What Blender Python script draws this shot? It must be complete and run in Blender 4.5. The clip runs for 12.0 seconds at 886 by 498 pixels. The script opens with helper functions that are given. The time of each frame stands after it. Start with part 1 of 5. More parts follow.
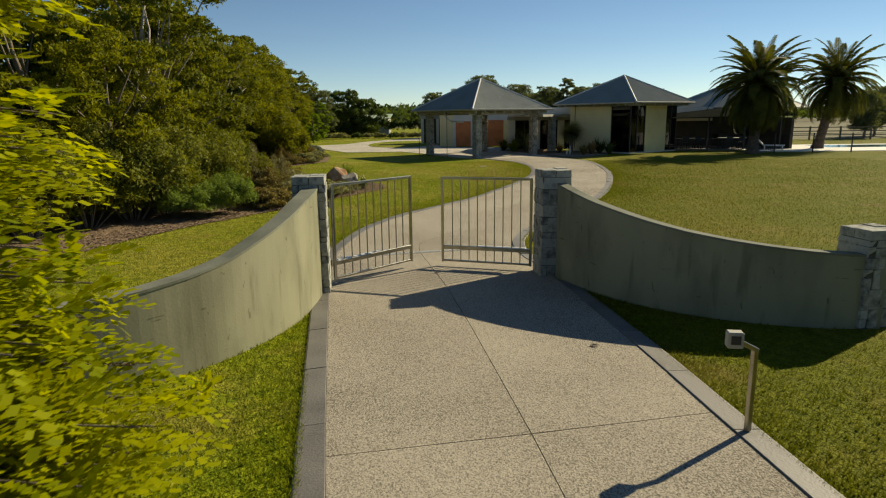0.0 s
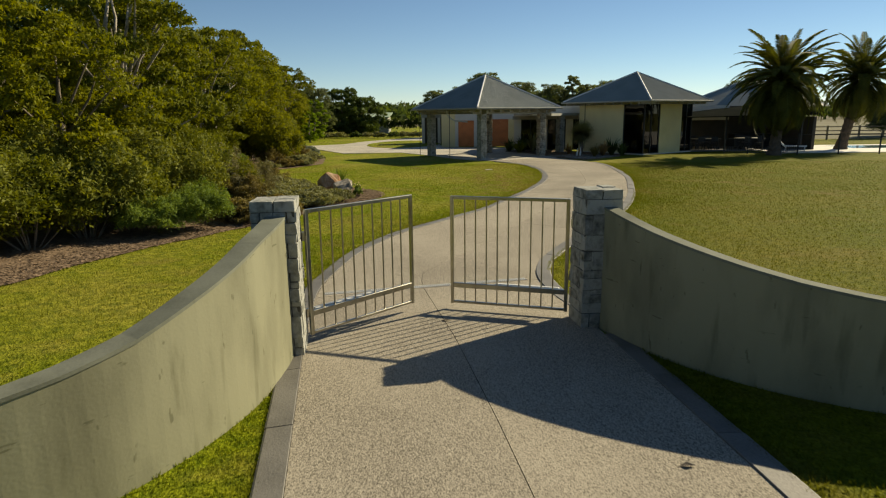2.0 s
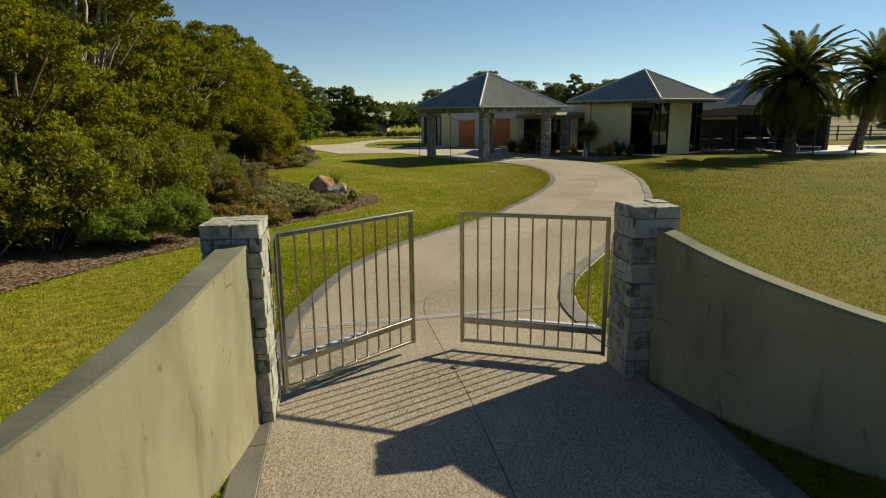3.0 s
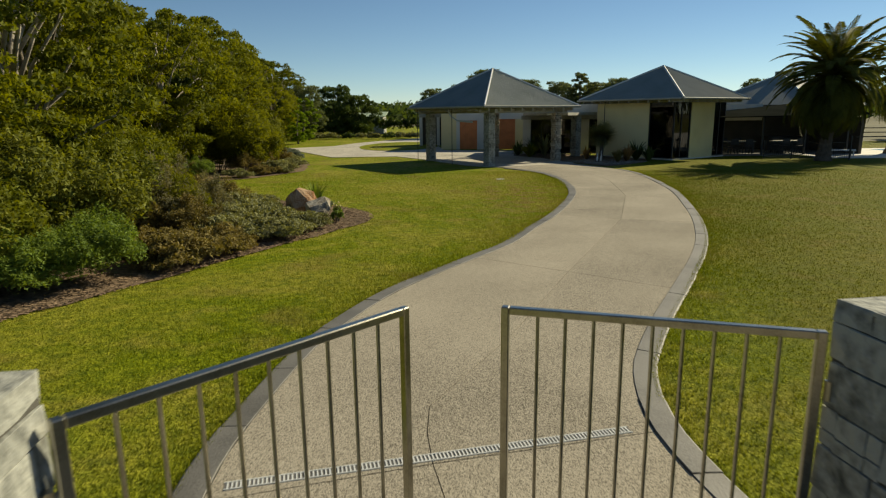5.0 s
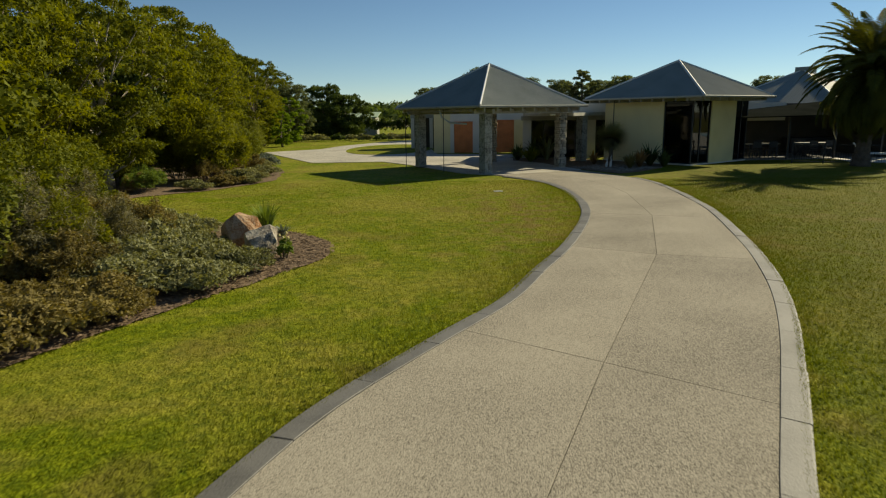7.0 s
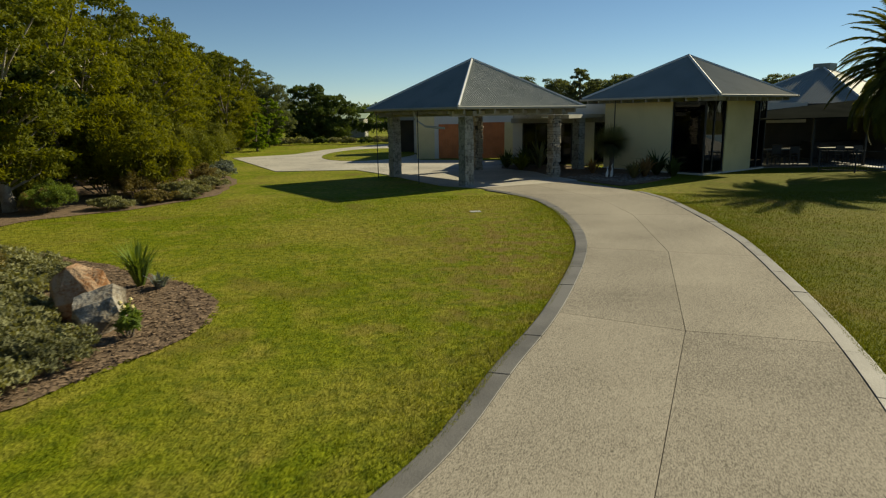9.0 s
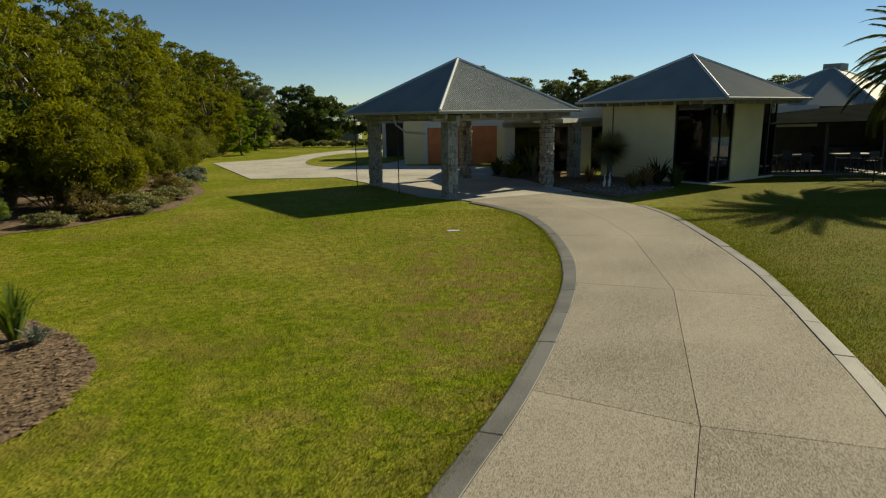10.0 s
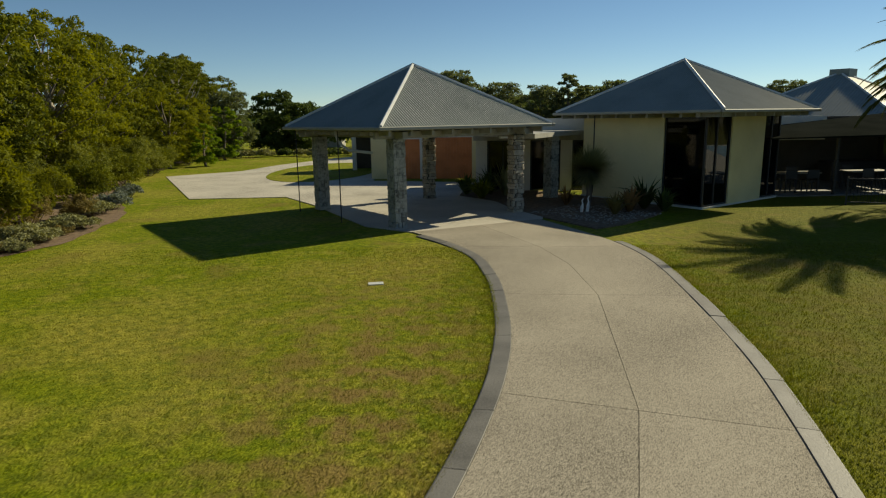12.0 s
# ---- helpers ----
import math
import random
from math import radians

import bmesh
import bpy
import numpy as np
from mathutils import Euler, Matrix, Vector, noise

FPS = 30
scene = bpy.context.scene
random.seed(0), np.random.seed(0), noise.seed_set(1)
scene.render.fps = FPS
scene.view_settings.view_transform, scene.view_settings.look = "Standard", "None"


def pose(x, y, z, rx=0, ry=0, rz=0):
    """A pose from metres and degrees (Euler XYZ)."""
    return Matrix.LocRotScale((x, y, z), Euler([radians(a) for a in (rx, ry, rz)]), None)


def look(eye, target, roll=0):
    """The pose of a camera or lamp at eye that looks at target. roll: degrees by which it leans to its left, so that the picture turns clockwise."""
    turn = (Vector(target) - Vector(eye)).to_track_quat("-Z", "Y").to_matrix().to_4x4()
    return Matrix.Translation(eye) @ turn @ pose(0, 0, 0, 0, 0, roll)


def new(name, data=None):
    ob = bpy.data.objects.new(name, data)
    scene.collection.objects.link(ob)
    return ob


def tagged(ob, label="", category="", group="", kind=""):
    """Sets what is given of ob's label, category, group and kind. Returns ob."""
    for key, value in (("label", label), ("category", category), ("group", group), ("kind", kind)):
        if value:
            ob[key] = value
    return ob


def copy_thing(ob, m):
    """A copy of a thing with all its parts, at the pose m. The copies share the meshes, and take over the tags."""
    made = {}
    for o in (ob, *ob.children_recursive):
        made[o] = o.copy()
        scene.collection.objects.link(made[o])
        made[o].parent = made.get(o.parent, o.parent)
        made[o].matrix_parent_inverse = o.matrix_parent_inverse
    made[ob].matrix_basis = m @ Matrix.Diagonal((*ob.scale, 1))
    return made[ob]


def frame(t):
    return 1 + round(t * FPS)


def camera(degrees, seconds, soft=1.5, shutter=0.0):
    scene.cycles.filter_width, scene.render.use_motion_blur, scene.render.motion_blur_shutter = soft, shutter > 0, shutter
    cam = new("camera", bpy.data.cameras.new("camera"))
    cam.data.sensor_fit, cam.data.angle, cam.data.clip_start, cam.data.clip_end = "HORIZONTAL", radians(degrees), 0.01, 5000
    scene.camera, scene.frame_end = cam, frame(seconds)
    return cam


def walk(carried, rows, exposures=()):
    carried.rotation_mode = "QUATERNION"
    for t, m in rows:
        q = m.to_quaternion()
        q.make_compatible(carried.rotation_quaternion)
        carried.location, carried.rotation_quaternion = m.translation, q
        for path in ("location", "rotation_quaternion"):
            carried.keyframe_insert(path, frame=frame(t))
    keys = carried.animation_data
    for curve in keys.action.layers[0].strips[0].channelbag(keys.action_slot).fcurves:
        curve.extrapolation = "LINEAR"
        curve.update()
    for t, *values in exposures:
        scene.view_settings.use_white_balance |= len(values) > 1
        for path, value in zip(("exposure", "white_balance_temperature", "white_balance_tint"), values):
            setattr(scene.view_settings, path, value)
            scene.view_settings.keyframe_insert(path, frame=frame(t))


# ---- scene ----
cam = camera(70.6, 12.0, soft=1.15, shutter=0.35)
PATH = [
    (0, (0.262, -0.407, 2.569), (0.196, 1.549, 2.154), -0.7),
    (0.5, (0.223, 0.083, 2.532), (0.157, 2.039, 2.119), -0.7),
    (1, (0.15, 0.68, 2.554), (0.086, 2.636, 2.139), -0.6),
    (1.5, (0.11, 1.285, 2.581), (0.045, 3.24, 2.164), -0.6),
    (2, (0.059, 2.002, 2.618), (-0.008, 3.957, 2.198), -0.7),
    (2.5, (-0.017, 2.793, 2.606), (-0.082, 4.746, 2.184), -0.7),
    (4.5, (-0.298, 6.111, 2.583), (-0.355, 8.065, 2.164), -0.5),
    (5, (-0.344, 6.987, 2.591), (-0.4, 8.942, 2.17), -0.6),
    (5.5, (-0.349, 7.914, 2.592), (-0.401, 9.868, 2.17), -0.6),
    (6, (-0.276, 8.838, 2.618), (-0.33, 10.792, 2.197), -0.7),
    (6.5, (-0.192, 9.755, 2.628), (-0.248, 11.709, 2.207), -0.8),
    (7, (-0.109, 10.768, 2.644), (-0.159, 12.723, 2.222), -0.8),
    (9, (0.779, 14.825, 2.706), (0.731, 16.78, 2.286), -0.9),
    (9.5, (1.111, 15.876, 2.745), (1.058, 17.831, 2.327), -0.9),
    (10, (1.412, 17.0, 2.838), (1.362, 18.955, 2.42), -0.9),
    (10.5, (1.712, 17.951, 2.917), (1.665, 19.907, 2.501), -0.9),
    (11, (2.101, 18.934, 2.991), (2.054, 20.891, 2.579), -0.9),
    (11.5, (2.496, 19.713, 3.09), (2.449, 21.669, 2.679), -1.0),
    (12, (2.926, 20.461, 3.193), (2.877, 22.418, 2.784), -0.9),
]
walk(cam, [(t, look(eye, target, roll)) for t, eye, target, roll in PATH], exposures=[(0, 0.47, 7400, 5), (2.5, 0.50, 7450, 5), (5.0, 0.36, 7250, 2), (12, 0.28, 7150, 1)])

# ---- light ----
SUN_EL, SUN_AZ = radians(31.0), radians(52.5)
world = bpy.data.worlds.new("sky")
scene.world = world
world.use_nodes = True
wn = world.node_tree.nodes
sky = wn.new("ShaderNodeTexSky")
sky.sky_type, sky.sun_disc = "NISHITA", False
sky.sun_elevation, sky.sun_rotation = SUN_EL, SUN_AZ
sky.air_density, sky.dust_density, sky.ozone_density, sky.altitude = 0.72, 0.0, 3.0, 500
wn["Background"].inputs["Strength"].default_value = 0.072
clear = wn.new("ShaderNodeHueSaturation")
clear.inputs["Saturation"].default_value = 1.06
world.node_tree.links.new(sky.outputs[0], clear.inputs["Color"])
world.node_tree.links.new(clear.outputs[0], wn["Background"].inputs["Color"])
sun = new("sun", bpy.data.lights.new("sun", "SUN"))
sun.data.energy, sun.data.angle, sun.data.color = 4.9, radians(0.55), (1.0, 0.89, 0.69)
sun.matrix_world = look((30, 20, 30), Vector((30, 20, 30)) - Vector((math.sin(SUN_AZ) * math.cos(SUN_EL), math.cos(SUN_AZ) * math.cos(SUN_EL), math.sin(SUN_EL))))

# ---- materials ----
def material(name, dark, light, rough=0.8, scale=8.0, fine=60.0, bump=0.3, metal=0.0, spots=None, vary=0.0, leafy=False, through_light=0.35, wear=0.35, pebbly=0.0, grain=0.9, streak=1.0, detail=5):
    """A surface with stains at one scale and grain at another; vary: difference from piece to piece."""
    m = bpy.data.materials.new(name)
    m.use_nodes = True
    nt = m.node_tree
    n, l = nt.nodes, nt.links
    bsdf = n["Principled BSDF"]
    geo = n.new("ShaderNodeNewGeometry")
    big, small = n.new("ShaderNodeTexNoise"), n.new("ShaderNodeTexNoise")
    big.inputs["Scale"].default_value, small.inputs["Scale"].default_value = scale, fine
    big.inputs["Detail"].default_value, small.inputs["Detail"].default_value = detail, 3
    run = n.new("ShaderNodeVectorMath")
    run.operation = "MULTIPLY"
    run.inputs[1].default_value = (1, 1, streak)
    l.new(geo.outputs["Position"], run.inputs[0])
    l.new(run.outputs[0], big.inputs["Vector"])
    l.new(geo.outputs["Position"], small.inputs["Vector"])
    mixv = n.new("ShaderNodeMath")
    mixv.operation = "MULTIPLY_ADD"
    l.new(small.outputs["Fac"], mixv.inputs[0])
    mixv.inputs[1].default_value = grain
    sub = n.new("ShaderNodeMath")
    sub.operation = "MULTIPLY_ADD"
    l.new(big.outputs["Fac"], sub.inputs[0])
    sub.inputs[1].default_value, sub.inputs[2].default_value = 1.6 * wear / 0.35, -0.45 - 0.8 * (wear / 0.35 - 1) + (0.9 - grain) / 2
    l.new(sub.outputs[0], mixv.inputs[2])
    last = mixv
    if vary:
        rnd = n.new("ShaderNodeObjectInfo") if not leafy else geo
        add = n.new("ShaderNodeMath")
        add.operation = "MULTIPLY_ADD"
        l.new(rnd.outputs["Random" if not leafy else "Random Per Island"], add.inputs[0])
        add.inputs[1].default_value = vary
        sh = n.new("ShaderNodeMath")
        sh.operation = "SUBTRACT"
        l.new(mixv.outputs[0], sh.inputs[0])
        sh.inputs[1].default_value = vary / 2
        l.new(sh.outputs[0], add.inputs[2])
        last = add
    if pebbly:
        cell = n.new("ShaderNodeTexVoronoi")
        cell.inputs["Scale"].default_value = 125
        l.new(geo.outputs["Position"], cell.inputs["Vector"])
        grey = n.new("ShaderNodeSeparateColor")
        l.new(cell.outputs["Color"], grey.inputs[0])
        peb = n.new("ShaderNodeMath")
        peb.operation = "MULTIPLY_ADD"
        l.new(grey.outputs[0], peb.inputs[0])
        peb.inputs[1].default_value = pebbly
        low = n.new("ShaderNodeMath")
        low.operation = "SUBTRACT"
        l.new(last.outputs[0], low.inputs[0])
        low.inputs[1].default_value = pebbly / 2
        l.new(low.outputs[0], peb.inputs[2])
        last = peb
    ramp = n.new("ShaderNodeValToRGB")
    ramp.color_ramp.elements[0].position, ramp.color_ramp.elements[1].position = 0.15, 0.95
    ramp.color_ramp.elements[0].color, ramp.color_ramp.elements[1].color = (*dark, 1), (*light, 1)
    if spots:
        e = ramp.color_ramp.elements.new(0.55)
        e.color = (*spots, 1)
    l.new(last.outputs[0], ramp.inputs["Fac"])
    l.new(ramp.outputs["Color"], bsdf.inputs["Base Color"])
    bsdf.inputs["Roughness"].default_value, bsdf.inputs["Metallic"].default_value = rough, metal
    if leafy or (rough >= 0.85 and not metal):
        bsdf.inputs["Specular IOR Level"].default_value = 0.15
    if bump:
        bp = n.new("ShaderNodeBump")
        bp.inputs["Strength"].default_value, bp.inputs["Distance"].default_value = bump, 0.02
        l.new(small.outputs["Fac"], bp.inputs["Height"])
        l.new(bp.outputs["Normal"], bsdf.inputs["Normal"])
    if leafy:
        tr = n.new("ShaderNodeBsdfTranslucent")
        warm = n.new("ShaderNodeMix")
        warm.data_type, warm.blend_type = "RGBA", "MULTIPLY"
        warm.inputs[0].default_value = 1.0
        l.new(ramp.outputs["Color"], warm.inputs[6])
        warm.inputs[7].default_value = (1.5, 1.4, 0.5, 1)
        l.new(warm.outputs[2], tr.inputs["Color"])
        mx = n.new("ShaderNodeMixShader")
        mx.inputs[0].default_value = through_light
        l.new(bsdf.outputs[0], mx.inputs[1])
        l.new(tr.outputs[0], mx.inputs[2])
        l.new(mx.outputs[0], n["Material Output"].inputs["Surface"])
    return m


def plain(name, color, rough=0.5, metal=0.0):
    return material(name, tuple(c * 0.8 for c in color), tuple(min(1, c * 1.15) for c in color), rough, 5, 40, 0.08, metal)


M_CONC = material("exposed_aggregate", (0.045, 0.039, 0.031), (0.40, 0.36, 0.29), 0.92, 0.45, 55, 0.25, spots=(0.154, 0.137, 0.109), vary=0.12, wear=0.15, pebbly=0.8)
M_FORE = material("pale_aggregate", (0.14, 0.13, 0.11), (0.52, 0.485, 0.415), 0.88, 0.5, 55, 0.2, spots=(0.29, 0.27, 0.23), wear=0.2, pebbly=0.6)
M_JOINT = material("joint_filler", (0.05, 0.045, 0.04), (0.11, 0.10, 0.085), 0.95, 5, 60, 0.4)
M_KERB = material("bluestone", (0.058, 0.055, 0.049), (0.165, 0.158, 0.144), 0.62, 1.5, 50, 0.2, vary=0.25)
M_STONE = material("granite_block", (0.05, 0.054, 0.047), (0.36, 0.365, 0.33), 0.88, 9, 17, 1.0, vary=0.45, wear=0.35)
M_RUBBLE = material("field_stone", (0.12, 0.105, 0.082), (0.46, 0.41, 0.33), 0.88, 4, 35, 0.9, vary=0.6)
M_MORTAR = material("mortar", (0.05, 0.048, 0.042), (0.11, 0.105, 0.09), 0.95, 8, 60, 0.6)
M_RENDER = material("cement_render", (0.365, 0.40, 0.135), (0.765, 0.80, 0.37), 0.9, 1.9, 40, 0.0, wear=0.5, grain=0.0, streak=0.4, detail=4)
M_COPING = material("wall_coping", (0.085, 0.092, 0.07), (0.20, 0.21, 0.165), 0.9, 2.0, 40, 0.1, grain=0.3)
def add_stains(m, scale=6.0, stretch=0.16, lo=0.60, hi=0.68, keep=0.5):
    """Short dark runs of dirt and hairline marks on a rendered wall."""
    n, l = m.node_tree.nodes, m.node_tree.links
    bsdf = n["Principled BSDF"]
    under = bsdf.inputs["Base Color"].links[0].from_socket
    geo, stretched, runs, cut, mix = n.new("ShaderNodeNewGeometry"), n.new("ShaderNodeVectorMath"), n.new("ShaderNodeTexNoise"), n.new("ShaderNodeMapRange"), n.new("ShaderNodeMix")
    stretched.operation = "MULTIPLY"
    stretched.inputs[1].default_value = (1, 1, stretch)
    runs.inputs["Scale"].default_value, runs.inputs["Detail"].default_value = scale, 6
    cut.inputs[1].default_value, cut.inputs[2].default_value = lo, hi
    mix.data_type, mix.blend_type = "RGBA", "MULTIPLY"
    mix.inputs[7].default_value = (keep, keep, keep * 0.95, 1)
    l.new(geo.outputs["Position"], stretched.inputs[0])
    l.new(stretched.outputs[0], runs.inputs["Vector"])
    l.new(runs.outputs["Fac"], cut.inputs[0])
    l.new(cut.outputs[0], mix.inputs[0])
    l.new(under, mix.inputs[6])
    l.new(mix.outputs[2], bsdf.inputs["Base Color"])


add_stains(M_RENDER)
M_GARDENWALL = material("olive_cement_render", (0.135, 0.134, 0.088), (0.275, 0.272, 0.182), 0.9, 1.9, 40, 0.08, wear=0.4, grain=0.12, streak=0.4, detail=4)
add_stains(M_GARDENWALL, 5.0, 0.16, 0.58, 0.70, 0.68)
add_stains(M_GARDENWALL, 14.0, 0.35, 0.675, 0.72, 0.62)
add_stains(M_GARDENWALL, 3.4, 5.0, 0.68, 0.71, 0.66)
M_STEEL = material("brushed_steel", (0.22, 0.205, 0.165), (0.43, 0.41, 0.345), 0.28, 6, 80, 0.04, metal=1.0)
M_ROOF = material("grey_roof_sheet", (0.13, 0.152, 0.138), (0.205, 0.23, 0.21), 0.6, 0.8, 20, 0.03)
M_CAP = material("ridge_metal", (0.42, 0.44, 0.44), (0.60, 0.61, 0.60), 0.5, 2, 30, 0.05)
M_FASCIA = material("grey_gutter", (0.24, 0.24, 0.205), (0.34, 0.335, 0.285), 0.7, 2, 30, 0.05)
M_BEAM = material("grey_stained_timber", (0.20, 0.20, 0.175), (0.34, 0.335, 0.295), 0.75, 3, 40, 0.2)
M_CREAM = material("cream_render", (0.60, 0.52, 0.28), (0.76, 0.67, 0.38), 0.9, 1.0, 40, 0.15, wear=0.25)
M_WHITE = material("pale_render", (0.50, 0.49, 0.45), (0.66, 0.65, 0.60), 0.9, 1.0, 40, 0.15, wear=0.25)
M_DOOR = material("cedar_door", (0.42, 0.12, 0.035), (0.66, 0.215, 0.065), 0.5, 2, 50, 0.1)
M_DARK = plain("charcoal_metal", (0.025, 0.026, 0.028), 0.5, 0.2)
M_CLOTH = material("charcoal_shade_cloth", (0.009, 0.011, 0.009), (0.02, 0.022, 0.019), 0.95, 1, 30, 0.1)
M_CLOTH.node_tree.nodes["Principled BSDF"].inputs["Specular IOR Level"].default_value = 0.0
# near-black base colour that stands in for the shade inside rooms and openings
M_INT = material("interior_shade_tone", (0.03, 0.027, 0.022), (0.07, 0.062, 0.05), 0.8, 1, 20, 0.0)
def lawn_material(name, blades):
    """Green turf with dry straw patches and thin brownish spots."""
    m = bpy.data.materials.new(name)
    m.use_nodes = True
    n, l = m.node_tree.nodes, m.node_tree.links
    geo = n.new("ShaderNodeNewGeometry")
    bsdf = n["Principled BSDF"]

    def noise_fac(scale, lo, hi, detail=4.0):
        t = n.new("ShaderNodeTexNoise")
        t.inputs["Scale"].default_value, t.inputs["Detail"].default_value = scale, detail
        l.new(geo.outputs["Position"], t.inputs["Vector"])
        r = n.new("ShaderNodeMapRange")
        r.inputs[1].default_value, r.inputs[2].default_value = lo, hi
        l.new(t.outputs["Fac"], r.inputs[0])
        return r.outputs[0], t

    def mixed(fac, a, b):
        x = n.new("ShaderNodeMix")
        x.data_type = "RGBA"
        l.new(fac, x.inputs[0])
        for s, c in ((6, a), (7, b)):
            if isinstance(c, tuple):
                x.inputs[s].default_value = (*c, 1)
            else:
                l.new(c, x.inputs[s])
        return x.outputs[2]

    fine, tf = noise_fac(38.0, 0.3, 0.7)
    green = mixed(fine, (0.094, 0.134, 0.004), (0.275, 0.305, 0.015))
    big, _ = noise_fac(0.23, 0.45, 0.66, 6)
    straw = mixed(fine, (0.185, 0.175, 0.015), (0.39, 0.355, 0.062))
    c = mixed(big, green, straw)
    mid, _ = noise_fac(1.4, 0.50, 0.70, 8)
    c = mixed(mid, c, straw)
    tuft_fac, _ = noise_fac(6.5, 0.36, 0.6, 5)
    dk = n.new("ShaderNodeMix")
    dk.data_type, dk.blend_type = "RGBA", "MULTIPLY"
    dk.inputs[0].default_value = 1.0
    l.new(c, dk.inputs[6])
    dk.inputs[7].default_value = (0.55, 0.62, 0.6, 1)
    c = mixed(tuft_fac, dk.outputs[2], c)
    sep = n.new("ShaderNodeSeparateXYZ")
    l.new(geo.outputs["Position"], sep.inputs[0])

    def calc(op, a, b, c=0.0):
        q = n.new("ShaderNodeMath")
        q.operation = op
        for s, v in enumerate((a, b, c)):
            if isinstance(v, float):
                q.inputs[s].default_value = v
            else:
                l.new(v, q.inputs[s])
        return q.outputs[0]

    # dry ground along the inside of the bend
    mx_, my_ = calc("MULTIPLY_ADD", sep.outputs[0], 0.55, -1.0), calc("MULTIPLY_ADD", sep.outputs[1], 0.16, -4.4)
    near_bend = calc("POWER", 2.718, calc("MULTIPLY", calc("ADD", calc("MULTIPLY", mx_, mx_), calc("MULTIPLY", my_, my_)), -1.0))
    rx_, ry_ = calc("MULTIPLY_ADD", sep.outputs[0], 0.24, -2.0), calc("MULTIPLY_ADD", sep.outputs[1], 0.1, -3.3)
    outside = calc("POWER", 2.718, calc("MULTIPLY", calc("ADD", calc("MULTIPLY", rx_, rx_), calc("MULTIPLY", ry_, ry_)), -1.0))
    near_bend = calc("MAXIMUM", near_bend, calc("MULTIPLY", outside, 0.45))
    patch, _ = noise_fac(2.2, 0.44, 0.6, 8)
    c = mixed(calc("MULTIPLY", near_bend, patch), c, (0.215, 0.155, 0.05))
    # drier, browner turf east of the drive, with vignette darkening put into its colour
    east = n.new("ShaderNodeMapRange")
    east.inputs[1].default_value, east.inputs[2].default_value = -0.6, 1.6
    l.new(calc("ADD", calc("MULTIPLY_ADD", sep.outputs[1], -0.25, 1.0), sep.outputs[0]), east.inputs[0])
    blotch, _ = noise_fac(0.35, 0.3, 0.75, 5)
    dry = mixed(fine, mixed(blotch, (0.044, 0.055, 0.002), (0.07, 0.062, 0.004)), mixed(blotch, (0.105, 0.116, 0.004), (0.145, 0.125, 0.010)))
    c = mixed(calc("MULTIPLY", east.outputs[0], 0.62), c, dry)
    # mowing marks that follow the bed's edge
    bx_, by_ = calc("ADD", sep.outputs[0], 5.6), calc("ADD", sep.outputs[1], -22.0)
    reach = calc("SQRT", calc("ADD", calc("MULTIPLY", bx_, bx_), calc("MULTIPLY", by_, by_)), 0.0)
    band = calc("SINE", calc("MULTIPLY", reach, 7.5), 0.0)
    fade = n.new("ShaderNodeMapRange")
    fade.inputs[1].default_value, fade.inputs[2].default_value, fade.inputs[3].default_value, fade.inputs[4].default_value = 3.2, 7.5, 0.55, 0.0
    l.new(reach, fade.inputs[0])
    broken, _ = noise_fac(0.8, 0.42, 0.6, 4)
    c = mixed(calc("MULTIPLY", calc("MULTIPLY", calc("MAXIMUM", band, 0.0), fade.outputs[0]), broken), c, straw)
    bare, _ = noise_fac(0.55, 0.57, 0.76, 8)
    c = mixed(bare, c, (0.18, 0.14, 0.035))
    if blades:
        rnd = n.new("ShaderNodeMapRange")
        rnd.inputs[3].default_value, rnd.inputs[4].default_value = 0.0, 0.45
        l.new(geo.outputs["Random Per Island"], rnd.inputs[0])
        # bright blade tint held back on the east for the same vignette darkening
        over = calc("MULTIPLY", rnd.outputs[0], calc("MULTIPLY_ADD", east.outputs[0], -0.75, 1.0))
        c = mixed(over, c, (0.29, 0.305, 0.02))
    l.new(c, bsdf.inputs["Base Color"])
    bsdf.inputs["Roughness"].default_value = 0.85
    bsdf.inputs["Specular IOR Level"].default_value = 0.06
    if blades:
        tr, mx = n.new("ShaderNodeBsdfTranslucent"), n.new("ShaderNodeMixShader")
        l.new(c, tr.inputs["Color"])
        mx.inputs[0].default_value = 0.4
        l.new(bsdf.outputs[0], mx.inputs[1])
        l.new(tr.outputs[0], mx.inputs[2])
        l.new(mx.outputs[0], n["Material Output"].inputs["Surface"])
    else:
        bp = n.new("ShaderNodeBump")
        bp.inputs["Strength"].default_value, bp.inputs["Distance"].default_value = 1.0, 0.04
        l.new(tf.outputs["Fac"], bp.inputs["Height"])
        l.new(bp.outputs["Normal"], bsdf.inputs["Normal"])
    return m


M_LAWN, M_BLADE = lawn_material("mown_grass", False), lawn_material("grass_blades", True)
M_MULCH = material("bark_mulch", (0.045, 0.031, 0.021), (0.21, 0.15, 0.10), 0.95, 6, 30, 1.0)
M_FLOWER = plain("cream_petals", (0.62, 0.52, 0.22), 0.7)
M_SHED = plain("pale_green_metal", (0.30, 0.38, 0.26), 0.6)
M_CHIP = material("bark_chip", (0.04, 0.026, 0.017), (0.27, 0.19, 0.125), 0.95, 6, 30, 0.0, vary=0.7, leafy=True, through_light=0.02)
M_GREYROCK = material("pale_grey_rock", (0.06, 0.054, 0.046), (0.40, 0.37, 0.315), 0.88, 2.6, 25, 0.9, spots=(0.22, 0.185, 0.14), wear=0.55)
